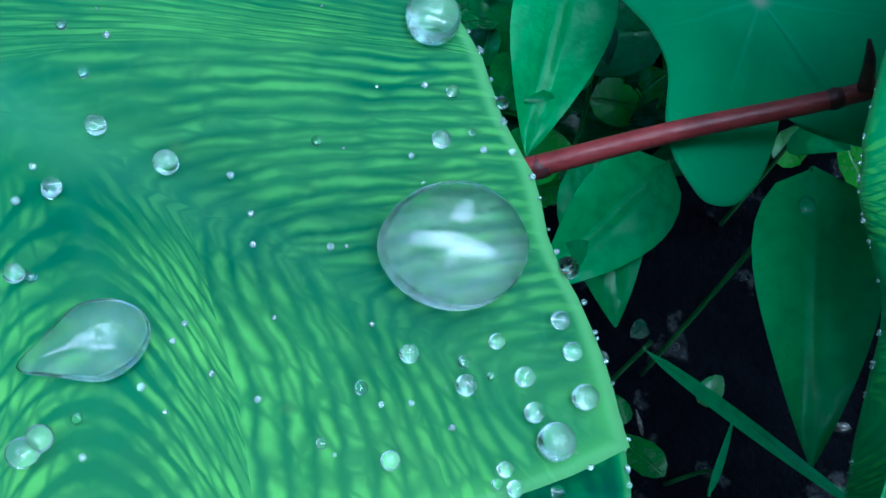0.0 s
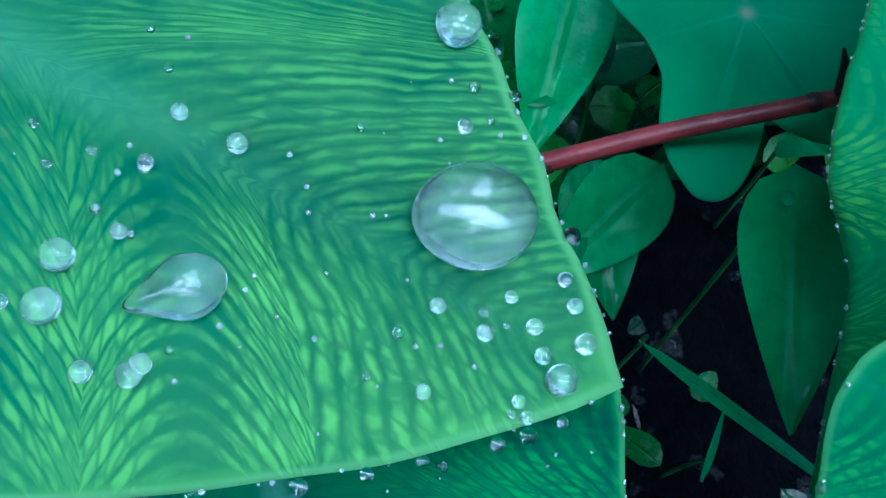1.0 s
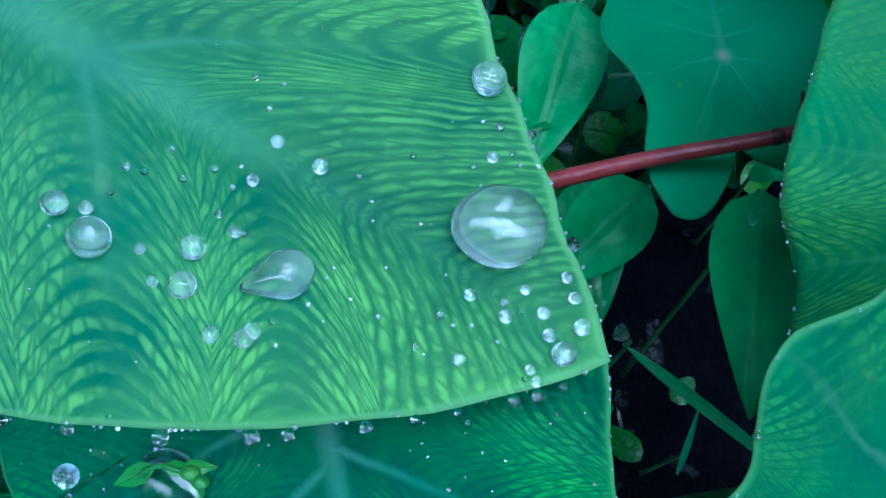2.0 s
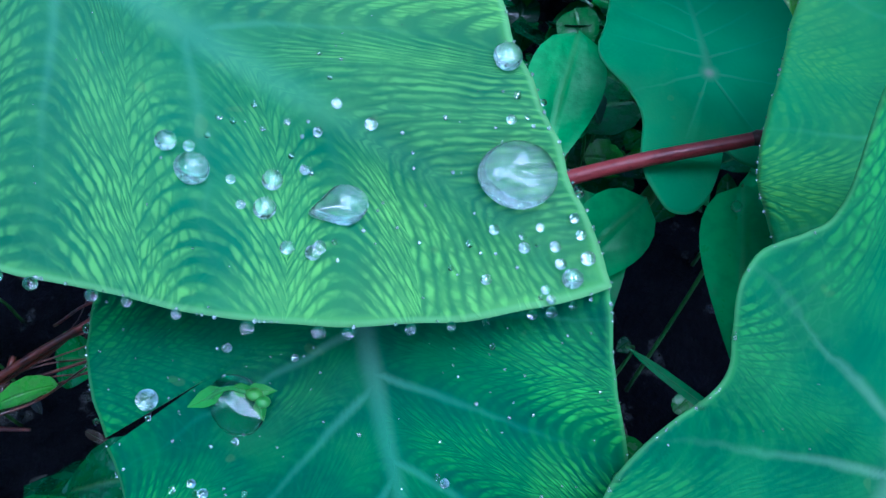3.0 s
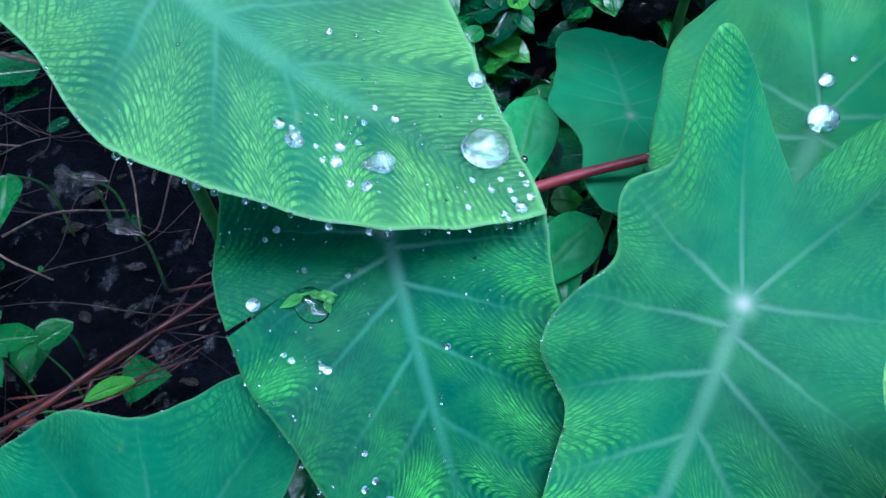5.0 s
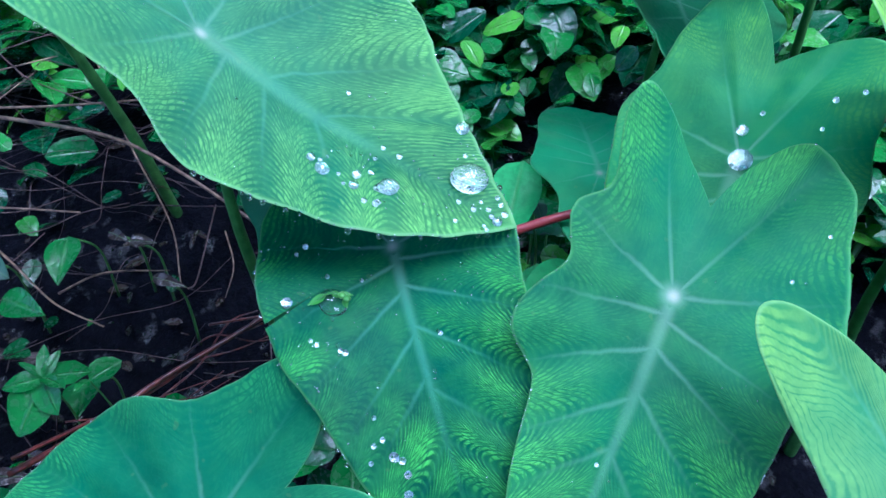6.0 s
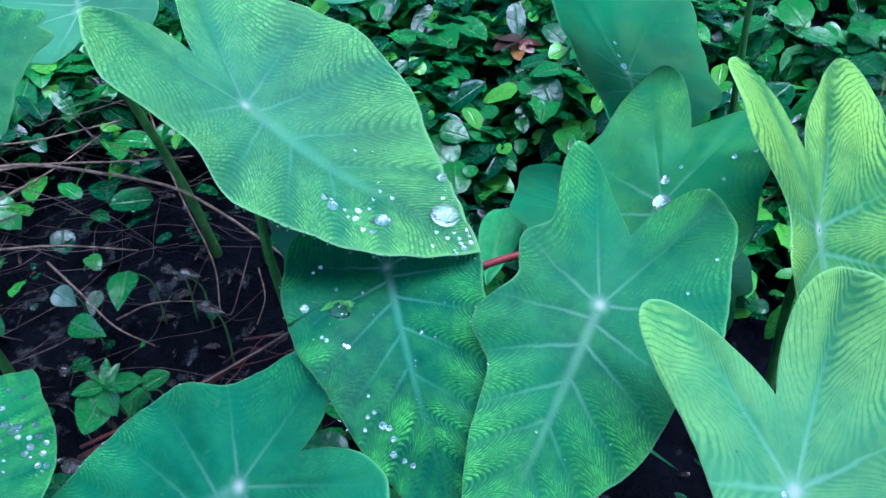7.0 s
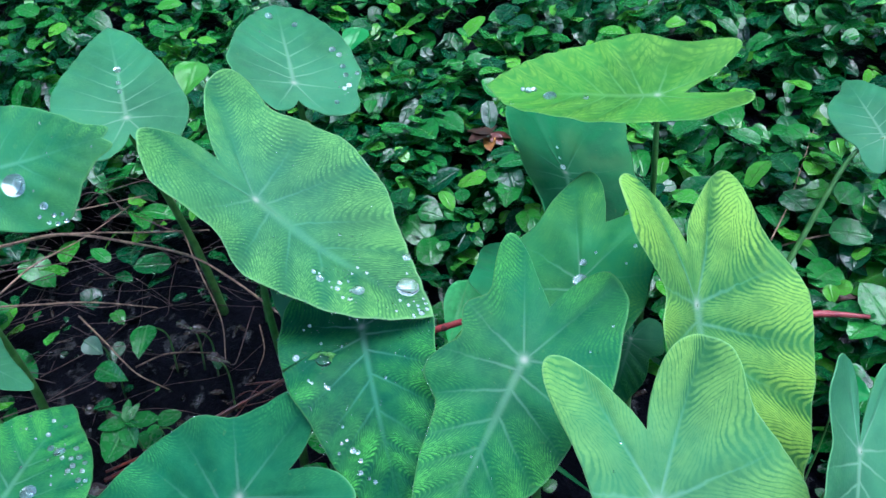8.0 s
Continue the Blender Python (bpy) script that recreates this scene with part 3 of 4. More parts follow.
# ---- taro leaves ----
BROAD = Blade((-0.162, 0.098, 0.570), (-18.2, 40.7, -26.3), 0.220, (0.96, 0.89, 0.79, 0.65, 0.58, 0.54, 0.52, 0.54, 0.77, 0.53), (0.958, 0.895, 0.794, 0.597, 0.482, 0.37, 0.40, 0.57, 0.63, 0.44), 0.26, (-0.28, 0.12, 0.44, -0.06, 0.31, -0.12, 0.25, -0.21, -0.07), 1,
              [(0.04, 0.3, 0.2), (0.20, 0.5, 2.0), (0.39, 0.55, 5.6), (0.60, 0.55, 5.6), (0.78, 0.6, 5.6), (0.91, 0.6, 5.6)],
              [(0.085, 0.3, 0.0), (0.21, 0.6, 0.1), (0.38, 0.78, 0.1), (0.57, 1.0, -0.8), (0.74, 1.15, -1.3), (0.88, 1.25, -1.5)], 0.035)
taro_leaf("bright green taro leaf with banded veins and large water drops", GREEN, BROAD)
TORN = Blade((-0.051, 0.036, 0.445), (15.9, 14.7, -76.5), 0.204, (0.97, 0.91, 0.81, 0.61, 0.45, 0.40, 0.32, 0.35, 0.26, 0.29), (0.97, 0.96, 0.85, 0.61, 0.51, 0.45, 0.44, 0.46, 0.43, 0.31), 0.16, (0.28, -0.02, 0.08, 0.17, 0.07, 0.08, -0.01, -0.05, 0.03), 2)
taro_leaf("dark green taro leaf with a torn margin under another leaf", DEEP, TORN, tear=-69.4)
BLUISH = Blade((0.124, -0.012, 0.442), (-16.8, 26.1, -119.1), 0.225, (0.97, 0.88, 0.74, 0.57, 0.42, 0.41, 0.40, 0.44, 0.54, 0.53), (0.97, 0.90, 0.76, 0.48, 0.46, 0.31, 0.36, 0.35, 0.56, 0.38), 0.28, (0.07, 0.21, 0.37, 0.30, 0.17, 0.03, 0.10, 0.11, 0.22), 3)
taro_leaf("blue-green taro leaf with a pale pink hub and midrib", TEAL, BLUISH)
PUDDLED = Blade((0.190, 0.101, 0.460), (6.6, 28.2, -118.9), 0.223, (0.97, 0.89, 0.77, 0.55, 0.41, 0.39, 0.37, 0.45, 0.54, 0.44), (0.97, 0.87, 0.71, 0.48, 0.43, 0.40, 0.43, 0.43, 0.55, 0.63), 0.35, (0.12, 0.11, 0.14, 0.10, 0.05, 0.01, 0.01, 0.02, 0.04), 4)
taro_leaf("green taro leaf with water pooled in its hub", FRESH, PUDDLED, foot=(0.30, 0.26))
UPRIGHT = Blade((0.308, 0.051, 0.465), (-41.5, 50.6, -81.8), 0.304, (0.96, 0.91, 0.82, 0.67, 0.53, 0.47, 0.45, 0.47, 0.58, 0.38), (0.97, 0.91, 0.80, 0.59, 0.34, 0.33, 0.25, 0.48, 0.54, 0.33), 0.21, (-0.10, -0.20, 0.36, 0.25, 0.25, -0.17, -0.00, -0.41, -0.41), 5)
taro_leaf("yellow-green taro leaf with a folded upright lobe", LIME, UPRIGHT, foot=(0.36, 0.16))
LOBED = Blade((0.240, -0.159, 0.405), (-6.8, 42.9, -80.5), 0.293, (0.97, 0.91, 0.80, 0.60, 0.48, 0.48, 0.44, 0.43, 0.54, 0.49), (0.96, 0.91, 0.80, 0.60, 0.43, 0.24, 0.23, 0.33, 0.56, 0.35), 0.22, (0.12, 0.06, 0.13, 0.18, 0.02, 0.05, -0.06, 0.03, -0.10), 6)
taro_leaf("yellow-green taro leaf with two long back lobes", LEMON, LOBED, foot=(0.32, 0.02))
LOW = Blade((-0.172, -0.102, 0.329), (-30.3, 30.2, -167.7), 0.273, (0.96, 0.91, 0.82, 0.61, 0.47, 0.41, 0.39, 0.44, 0.51, 0.44), (0.96, 0.93, 0.87, 0.62, 0.47, 0.39, 0.31, 0.35, 0.46, 0.41), 0.23, (-0.04, -0.02, 0.04, 0.00, -0.01, 0.01, -0.00, -0.01, 0.05), 7)
taro_leaf("low dark blue-green taro leaf in deep shade", DUSK, LOW)
ROUNDED = Blade((-0.364, 0.268, 0.588), (0.5, -14.2, 114.1), 0.195, (0.96, 0.89, 0.79, 0.63, 0.52, 0.45, 0.43, 0.45, 0.45, 0.34), (0.97, 0.93, 0.79, 0.57, 0.45, 0.40, 0.39, 0.40, 0.43, 0.34), 0.16, (-0.05, 0.00, 0.09, 0.06, 0.03, 0.00, 0.00, 0.00, 0.01), 8)
taro_leaf("rounded pale green taro leaf behind the broad one", PALE, ROUNDED, foot=(-0.385, 0.47), knee=(-0.375, 0.30, 0.53))
FAR_PALE = Blade((-0.167, 0.348, 0.597), (16.5, -12.6, 108.0), 0.200, (0.97, 0.91, 0.81, 0.61, 0.48, 0.44, 0.39, 0.38, 0.40, 0.36), (0.96, 0.94, 0.88, 0.69, 0.53, 0.46, 0.41, 0.47, 0.45, 0.31), 0.19, (-0.01, 0.03, 0.17, 0.18, 0.07, 0.07, -0.08, 0.04, -0.01), 9)
taro_leaf("small pale green taro leaf with drops along its margin", PALE, FAR_PALE, foot=(-0.19, 0.44), knee=(-0.165, 0.36, 0.54))
SIDE = Blade((-0.478, 0.061, 0.611), (36.5, -10.6, 15.8), 0.172, (1.05, 0.93, 0.84, 0.67, 0.53, 0.47, 0.48, 0.51, 0.51, 0.38), (1.05, 0.96, 0.88, 0.80, 0.45, 0.43, 0.47, 0.52, 0.51, 0.38), 0.16, (0.01, 0.00, 0.05, -0.11, 0.01, -0.15, 0.06, 0.00, 0.00), 10)
taro_leaf("green taro leaf holding one large water drop", MID, SIDE, foot=(-0.60, 0.22))
LEVEL = Blade((0.284, 0.253, 0.615), (-7.6, 6.4, 171.3), 0.200, (0.96, 0.93, 0.88, 0.63, 0.47, 0.43, 0.44, 0.51, 0.58, 0.43), (0.96, 0.91, 0.83, 0.66, 0.52, 0.50, 0.44, 0.48, 0.57, 0.22), 0.14, (-0.14, 0.23, 0.20, 0.27, 0.10, 0.11, -0.06, 0.10, 0.05), 11)
taro_leaf("bright yellow-green taro leaf held level on a thin petiole", GOLD, LEVEL, foot=(0.33, 0.40), knee=(0.295, 0.285, 0.55), thick=0.0035)
DEWY = Blade((-0.440, -0.138, 0.312), (9.1, -2.9, 85.6), 0.194, (0.96, 0.92, 0.85, 0.66, 0.50, 0.44, 0.44, 0.47, 0.46, 0.34), (0.96, 0.88, 0.80, 0.67, 0.55, 0.45, 0.44, 0.47, 0.46, 0.34), 0.16, (0.10, 0.00, 0.10, 0.12, 0.03, 0.03, 0.01, 0.00, 0.00), 12)
taro_leaf("low green taro leaf covered with many water drops", TEAL, DEWY)
HIDDEN = Blade((0.121, 0.229, 0.350), (1.8, -5.9, 93.9), 0.156, (0.97, 0.94, 0.82, 0.54, 0.42, 0.40, 0.31, 0.35, 0.54, 0.57), (0.95, 0.88, 0.81, 0.61, 0.45, 0.40, 0.39, 0.44, 0.49, 0.42), 0.31, (0.32, -0.09, 0.09, 0.07, 0.02, 0.02, 0.03, -0.04, 0.00), 13)
taro_leaf("small dark taro leaf with a pale midrib in shade", SHADE, HIDDEN)
SHADED = Blade((0.190, 0.326, 0.472), (-27.2, 12.0, -85.2), 0.187, (1.06, 0.99, 0.85, 0.61, 0.50, 0.58, 0.56, 0.66, 0.84, 0.84), (1.07, 0.98, 0.83, 0.56, 0.44, 0.43, 0.50, 0.62, 0.80, 0.82), 0.80, (0.03, 0.16, 0.19, 0.14, 0.09, 0.04, -0.08, 0.12, 0.00), 14)
taro_leaf("smooth green taro leaf in the shade of a level leaf", GLOOM, SHADED)
EDGE_PALE = Blade((0.681, 0.494, 0.433), (-14.6, -18.0, 98.1), 0.146, (0.96, 0.85, 0.80, 0.67, 0.47, 0.34, 0.30, 0.40, 0.50, 0.39), (0.96, 0.94, 0.84, 0.63, 0.47, 0.40, 0.40, 0.44, 0.47, 0.36), 0.16, (0.09, -0.02, 0.06, 0.08, 0.01, 0.01, -0.05, -0.01, 0.00), 15)
taro_leaf("pale green taro leaf on a long leaning petiole", PALE, EDGE_PALE, foot=(0.46, 0.36), knee=(0.63, 0.48, 0.40), thick=0.0035)
CORNER = Blade((0.438, -0.096, 0.406), (-41.9, 31.9, -104.0), 0.193, (0.97, 0.91, 0.80, 0.60, 0.45, 0.40, 0.41, 0.47, 0.53, 0.48), (0.97, 0.91, 0.80, 0.60, 0.45, 0.32, 0.37, 0.46, 0.48, 0.36), -0.10, (0.12, 0.05, 0.07, 0.26, -0.00, 0.12, -0.01, 0.00, -0.01), 16)
taro_leaf("pale blue-green taro leaf low beside the yellow-green ones", PALE, CORNER)
BEHIND = Blade((-0.107, 0.132, 0.435), (-6.1, 49.2, -114.0), 0.146, (0.97, 0.90, 0.79, 0.59, 0.48, 0.45, 0.45, 0.48, 0.46, 0.34), (0.97, 0.90, 0.77, 0.54, 0.49, 0.51, 0.47, 0.48, 0.46, 0.34), 0.16, (0.14, 0.00, 0.05, 0.08, 0.00, 0.03, 0.00, 0.00, 0.00), 17)
taro_leaf("small pale taro leaf tucked behind the broad leaf", PALE, BEHIND)
SUNKEN = Blade((0.269, 0.165, 0.318), (-10.2, 17.8, -110.8), 0.103, (0.97, 0.90, 0.78, 0.56, 0.34, 0.42, 0.40, 0.44, 0.45, 0.34), (0.97, 0.90, 0.79, 0.58, 0.44, 0.41, 0.43, 0.46, 0.46, 0.34), 0.02, (0.12, -0.00, 0.04, 0.05, -0.01, 0.00, 0.00, -0.00, 0.00), 18)
taro_leaf("small dark taro leaf low in the shade", DUSK, SUNKEN)
STRAY = Blade((-0.568, 0.080, 0.366), (2.8, 18.0, -11.7), 0.105, (0.97, 0.87, 0.71, 0.54, 0.49, 0.44, 0.45, 0.47, 0.46, 0.34), (0.96, 0.87, 0.75, 0.57, 0.47, 0.43, 0.44, 0.47, 0.46, 0.34), 0.16, (0.12, 0.00, 0.04, 0.07, -0.00, 0.00, -0.02, 0.00, 0.00), 19)
taro_leaf("small pale taro leaf tip over the vine cover", PALE, STRAY)

# ---- low vine cover ----
def leaf_patch(rng, c, out, size, tilt, width=0.62):
    """Vertices of one small ovate leaf with a folded midrib: base at c, pointing out."""
    d = Vector((math.cos(out), math.sin(out), math.sin(tilt))).normalized()
    s = Vector((0, 0, 1)).cross(d).normalized()
    u = d.cross(s)
    roll = rng.uniform(-0.5, 0.5)
    s, u = s * math.cos(roll) + u * math.sin(roll), u * math.cos(roll) - s * math.sin(roll)
    rows, prof = (0.0, 0.08, 0.24, 0.46, 0.68, 0.88, 1.0), (0.05, 0.60, 0.95, 1.0, 0.86, 0.50, 0.04)
    curl, fold = rng.uniform(0.05, 0.35), rng.uniform(0.05, 0.3)
    verts, mid = [], []
    for t, w in zip(rows, prof):
        m = c + size * (t * d - curl * t * t * u)
        e = size * width * 0.5 * w
        wav = rng.uniform(-0.04, 0.04) * size
        verts += [m - s * e + u * (e * fold + wav), m, m + s * e + u * (e * fold - wav)]
        mid += [1, 0, 1]
    return verts, mid


def leafy_mesh(name, leaves):
    verts, faces, mid = [], [], []
    for v, m in leaves:
        o = len(verts)
        verts += [tuple(p) for p in v]
        mid += m
        for i in range(len(v) // 3 - 1):
            q = o + i * 3
            faces += [(q, q + 1, q + 4, q + 3), (q + 1, q + 2, q + 5, q + 4)]
    me = bpy.data.meshes.new(name)
    me.from_pydata(verts, [], faces)
    me.attributes.new("mid", "FLOAT", "POINT").data.foreach_set("value", mid)
    return me


def sparse(x, y):
    """How thinly the vines stand where they creep into the hollow."""
    return max(0.0, min(0.95, 2.4 - 1.8 * math.hypot((x + 0.45) / 0.46, (y - 0.32) / 0.29)))


def vine_cover():
    rng = random.Random(5)
    leaves = []
    for _ in range(21000):
        y = rng.uniform(0.1, 2.4)
        x = rng.uniform(-0.75 - 0.35 * y, 0.8 + 0.4 * y)
        if rng.random() < max(bare(x, y) * 1.6, sparse(x, y)):
            continue
        clump = noise.noise((x * 7, y * 7, 2.0)) + 0.5 * noise.noise((x * 17, y * 17, 5.0))
        if clump < -0.14 and rng.random() < 0.88:
            continue
        hump = 0.05 * noise.noise((x * 4, y * 4, 7.0)) + 0.05 * clump
        z = ground_z(x, y) + 0.05 + 0.09 * rng.random() + hump
        leaves.append(leaf_patch(rng, Vector((x, y, z)), rng.uniform(0, 6.283), 0.028 + 0.042 * rng.random() ** 1.5, rng.gauss(-0.15, 0.45), rng.uniform(0.55, 0.98)))
    # thinner and coarser all round the plot
    ring = len(leaves) + 11000
    while len(leaves) < ring:
        r, q = 2.9 * math.sqrt(rng.random()), rng.uniform(0, 6.283)
        x, y = r * math.cos(q), 0.9 + 0.8 * r * math.sin(q)
        if r > 2.2 + 0.9 * noise.noise((math.cos(q) * 1.5, math.sin(q) * 1.5, 3.0)) or rng.random() < bare(x, y) * 1.6:
            continue
        if 0.1 < y < 2.4 and -0.75 - 0.35 * y < x < 0.8 + 0.4 * y:
            continue
        z = ground_z(x, y) + 0.03 + 0.10 * rng.random()
        leaves.append(leaf_patch(rng, Vector((x, y, z)), rng.uniform(0, 6.283), 0.04 + 0.06 * rng.random(), rng.uniform(-0.6, 0.35), rng.uniform(0.5, 0.8)))
    # coarse undergrowth farther off, up to the trees
    while len(leaves) < ring + 8000:
        r, q = 2.2 + 6.0 * math.sqrt(rng.random()), rng.uniform(0, 6.283)
        x, y = r * math.cos(q), 0.7 + r * math.sin(q)
        if noise.noise((x * 0.9, y * 0.9, 1.0)) < -0.25:
            continue
        leaves.append(leaf_patch(rng, Vector((x, y, ground_z(x, y) + 0.03 + 0.14 * rng.random())), rng.uniform(0, 6.283), rng.uniform(0.08, 0.2), rng.uniform(-0.6, 0.35), rng.uniform(0.5, 0.8)))
    ob = link("vine_cover", leafy_mesh("vine_cover", leaves), COVER)
    return tagged(ob, "dense cover of small glossy wet vine leaves on the soil", "ground cover", kind="stuff")


vine_cover()


# ---- broad vine leaves, seedlings and litter ----
def broad_leaf(base, tip, width, up=(0, -0.5, 1), material=BROADVINE, curl=0.12, label="broad dark green vine leaf", name="vine_leaf"):
    """One larger ovate leaf on a short stalk."""
    base, tip = Vector(base), Vector(tip)
    d = tip - base
    size = d.length
    d.normalize()
    s = Vector(up).cross(d).normalized()
    u = d.cross(s)
    verts, mid = [], []
    cols = 9
    for i in range(13):
        t = i / 12
        w = max(0.02, (math.sin(math.pi * t ** 0.72) ** 0.8) * (1 - 0.25 * t))
        for j in range(cols):
            q = (j / (cols - 1) - 0.5) * 2
            x = q * w * width / 2
            z = 0.25 * abs(x) - curl * size * t * t + 0.03 * width * math.sin(7 * t + 3 * q)
            verts.append(d * (size * t) + s * x + u * z)
            mid.append(abs(q) * w)
    faces = [(i * cols + j, i * cols + j + 1, (i + 1) * cols + j + 1, (i + 1) * cols + j) for i in range(12) for j in range(cols - 1)]
    me = bpy.data.meshes.new("blade")
    me.from_pydata([tuple(v) for v in verts], [], faces)
    me.attributes.new("mid", "FLOAT", "POINT").data.foreach_set("value", mid)
    thing = tagged(new(name), label, "leaf", "broad vine leaves")
    thing.location = base
    link("blade", me, material, thing)
    down = Vector((base.x + 0.01, base.y + 0.03, ground_z(base.x + 0.01, base.y + 0.03)))
    part("stalk", tube([(0, 0, 0), (down - base) * 0.4 + Vector((0.012, 0.01, 0.01)), down - base], [0.0011, 0.0014, 0.0018], 6), PETIOLE, thing)
    return thing


broad_leaf((0.122, 0.143, 0.362), (0.104, 0.044, 0.368), 0.044, material=LIGHTVINE, label="green vine leaf carrying two drops", up=(-0.2, -0.2, 1))
broad_leaf((0.058, 0.301, 0.311), (0.032, 0.201, 0.285), 0.055, material=FRESHVINE, label="bright green vine leaf behind the taro margin")
broad_leaf((0.106, 0.217, 0.246), (0.040, 0.153, 0.228), 0.055, material=FRESHVINE, label="broad green vine leaf under a red stalk")
broad_leaf((0.068, 0.225, 0.240), (0.079, 0.138, 0.220), 0.05, material=BROADVINE, label="broad green leaf in half shade")
broad_leaf((0.098, 0.137, 0.185), (0.231, 0.036, 0.165), 0.009, material=BROADVINE, label="narrow green blade of grass")
broad_leaf((0.136, 0.068, 0.140), (0.145, 0.101, 0.178), 0.005, material=BROADVINE, label="thin green grass blade in shade")
broad_leaf((0.183, 0.248, 0.237), (0.199, 0.226, 0.248), 0.045, material=FRESHVINE, label="pale green vine leaf low behind")
broad_leaf((0.074, 0.302, 0.255), (0.079, 0.275, 0.253), 0.02, material=PALEVINE, label="dull grey-green vine leaf")
broad_leaf((0.128, 0.274, 0.229), (0.158, 0.233, 0.219), 0.045, material=BROADVINE, label="green vine leaf under a taro leaf")
broad_leaf((-0.315, 0.415, 0.602), (-0.327, 0.371, 0.575), 0.055, material=SPROUT, label="yellow-green young leaf between taro leaves")
broad_leaf((0.058, 0.261, 0.286), (0.028, 0.225, 0.290), 0.04, material=BROADVINE, label="dark green vine leaf")
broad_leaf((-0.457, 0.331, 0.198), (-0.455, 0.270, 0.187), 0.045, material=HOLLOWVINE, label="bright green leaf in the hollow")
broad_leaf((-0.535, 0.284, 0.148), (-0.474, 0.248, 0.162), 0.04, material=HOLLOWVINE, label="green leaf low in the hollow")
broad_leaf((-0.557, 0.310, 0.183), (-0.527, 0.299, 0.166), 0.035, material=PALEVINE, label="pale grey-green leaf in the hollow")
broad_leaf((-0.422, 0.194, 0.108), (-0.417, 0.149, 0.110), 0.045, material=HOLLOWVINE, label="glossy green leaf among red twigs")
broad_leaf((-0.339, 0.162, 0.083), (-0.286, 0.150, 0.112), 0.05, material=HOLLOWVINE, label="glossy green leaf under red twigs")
broad_leaf((0.515, 0.111, 0.283), (0.546, 0.087, 0.298), 0.05, material=BROADVINE, label="dark green broad leaf under the taro")
broad_leaf((-0.182, 1.016, 0.435), (-0.208, 0.940, 0.415), 0.06, material=BROADVINE, label="glossy green vine leaf in the cover")


def twig(points, thick, material, label, name="twig"):
    base = Vector(points[0])
    n = len(points)
    ob = part(name, tube([Vector(p) - base for p in points], [thick * (1 - 0.5 * i / (n - 1)) for i in range(n)], 7), material)
    ob.location = base
    return tagged(ob, label, "twig", "fallen twigs")


twig([(-0.733, 0.365, 0.313), (-0.649, 0.335, 0.347), (-0.545, 0.334, 0.370), (-0.423, 0.307, 0.371), (-0.334, 0.284, 0.364), (-0.261, 0.243, 0.349), (-0.193, 0.204, 0.321), (-0.160, 0.185, 0.307)], 0.0026, TWIG, "long arching tan twig over the hollow")
twig([(-0.710, 0.388, 0.308), (-0.584, 0.407, 0.322), (-0.449, 0.399, 0.330), (-0.338, 0.373, 0.351)], 0.002, TWIG, "thin dry twig crossing above the vines")
twig([(-0.740, 0.347, 0.219), (-0.648, 0.353, 0.221), (-0.556, 0.359, 0.222), (-0.441, 0.348, 0.220)], 0.002, TWIG, "pale pinkish dry twig lying level")
twig([(-0.758, 0.538, 0.278), (-0.658, 0.544, 0.279), (-0.527, 0.586, 0.287)], 0.0018, TWIG, "thin dry twig over the vines")
twig([(-0.715, 0.377, 0.225), (-0.683, 0.439, 0.238), (-0.618, 0.505, 0.251), (-0.548, 0.604, 0.271)], 0.0018, TWIG, "thin dry twig slanting over the hollow")
twig([(-0.490, 0.314, 0.123), (-0.442, 0.342, 0.128), (-0.361, 0.343, 0.129)], 0.0016, TWIG, "thin grey twig on dark soil")
twig([(-0.295, 0.382, 0.156), (-0.277, 0.331, 0.146), (-0.280, 0.287, 0.137)], 0.001, TWIG, "hair-thin dry stem standing in the hollow")
twig([(-0.528, 0.685, 0.247), (-0.437, 0.508, 0.212), (-0.353, 0.370, 0.184), (-0.323, 0.282, 0.166)], 0.0016, TWIG, "thin bent dry stem in the hollow")
twig([(-0.591, 0.370, 0.184), (-0.523, 0.313, 0.173), (-0.460, 0.260, 0.162), (-0.398, 0.230, 0.156)], 0.0018, TWIG, "dry bent twig on the soil")
twig([(0.535, 0.458, 0.272), (0.591, 0.556, 0.291), (0.677, 0.734, 0.327)], 0.0016, TWIG, "thin tan twig leaning over vine leaves")
twig([(0.328, 0.383, 0.227), (0.375, 0.401, 0.230), (0.579, 0.486, 0.247), (0.706, 0.517, 0.253)], 0.003, TWIG, "brown twig behind the yellow-green leaves")
twig([(0.552, 0.309, 0.242), (0.592, 0.308, 0.242), (0.638, 0.303, 0.241)], 0.006, RED_STALK, "thick red stalk among the vines")
twig([(0.264, 0.415, 0.333), (0.290, 0.497, 0.349), (0.301, 0.552, 0.360), (0.298, 0.625, 0.375)], 0.0018, BLACK, "thin black wire-like stem")
twig([(-0.331, 0.132, 0.156), (-0.333, 0.109, 0.152), (-0.339, 0.082, 0.146)], 0.0025, REDTWIG, "short reddish twig on the soil")
twig([(-0.389, 0.080, 0.156), (-0.335, 0.079, 0.156), (-0.303, 0.079, 0.156)], 0.0025, REDTWIG, "thin orange brown twig")
twig([(-0.371, 0.107, 0.131), (-0.327, 0.123, 0.135), (-0.249, 0.151, 0.140)], 0.002, REDTWIG, "thin reddish twig over dark soil")


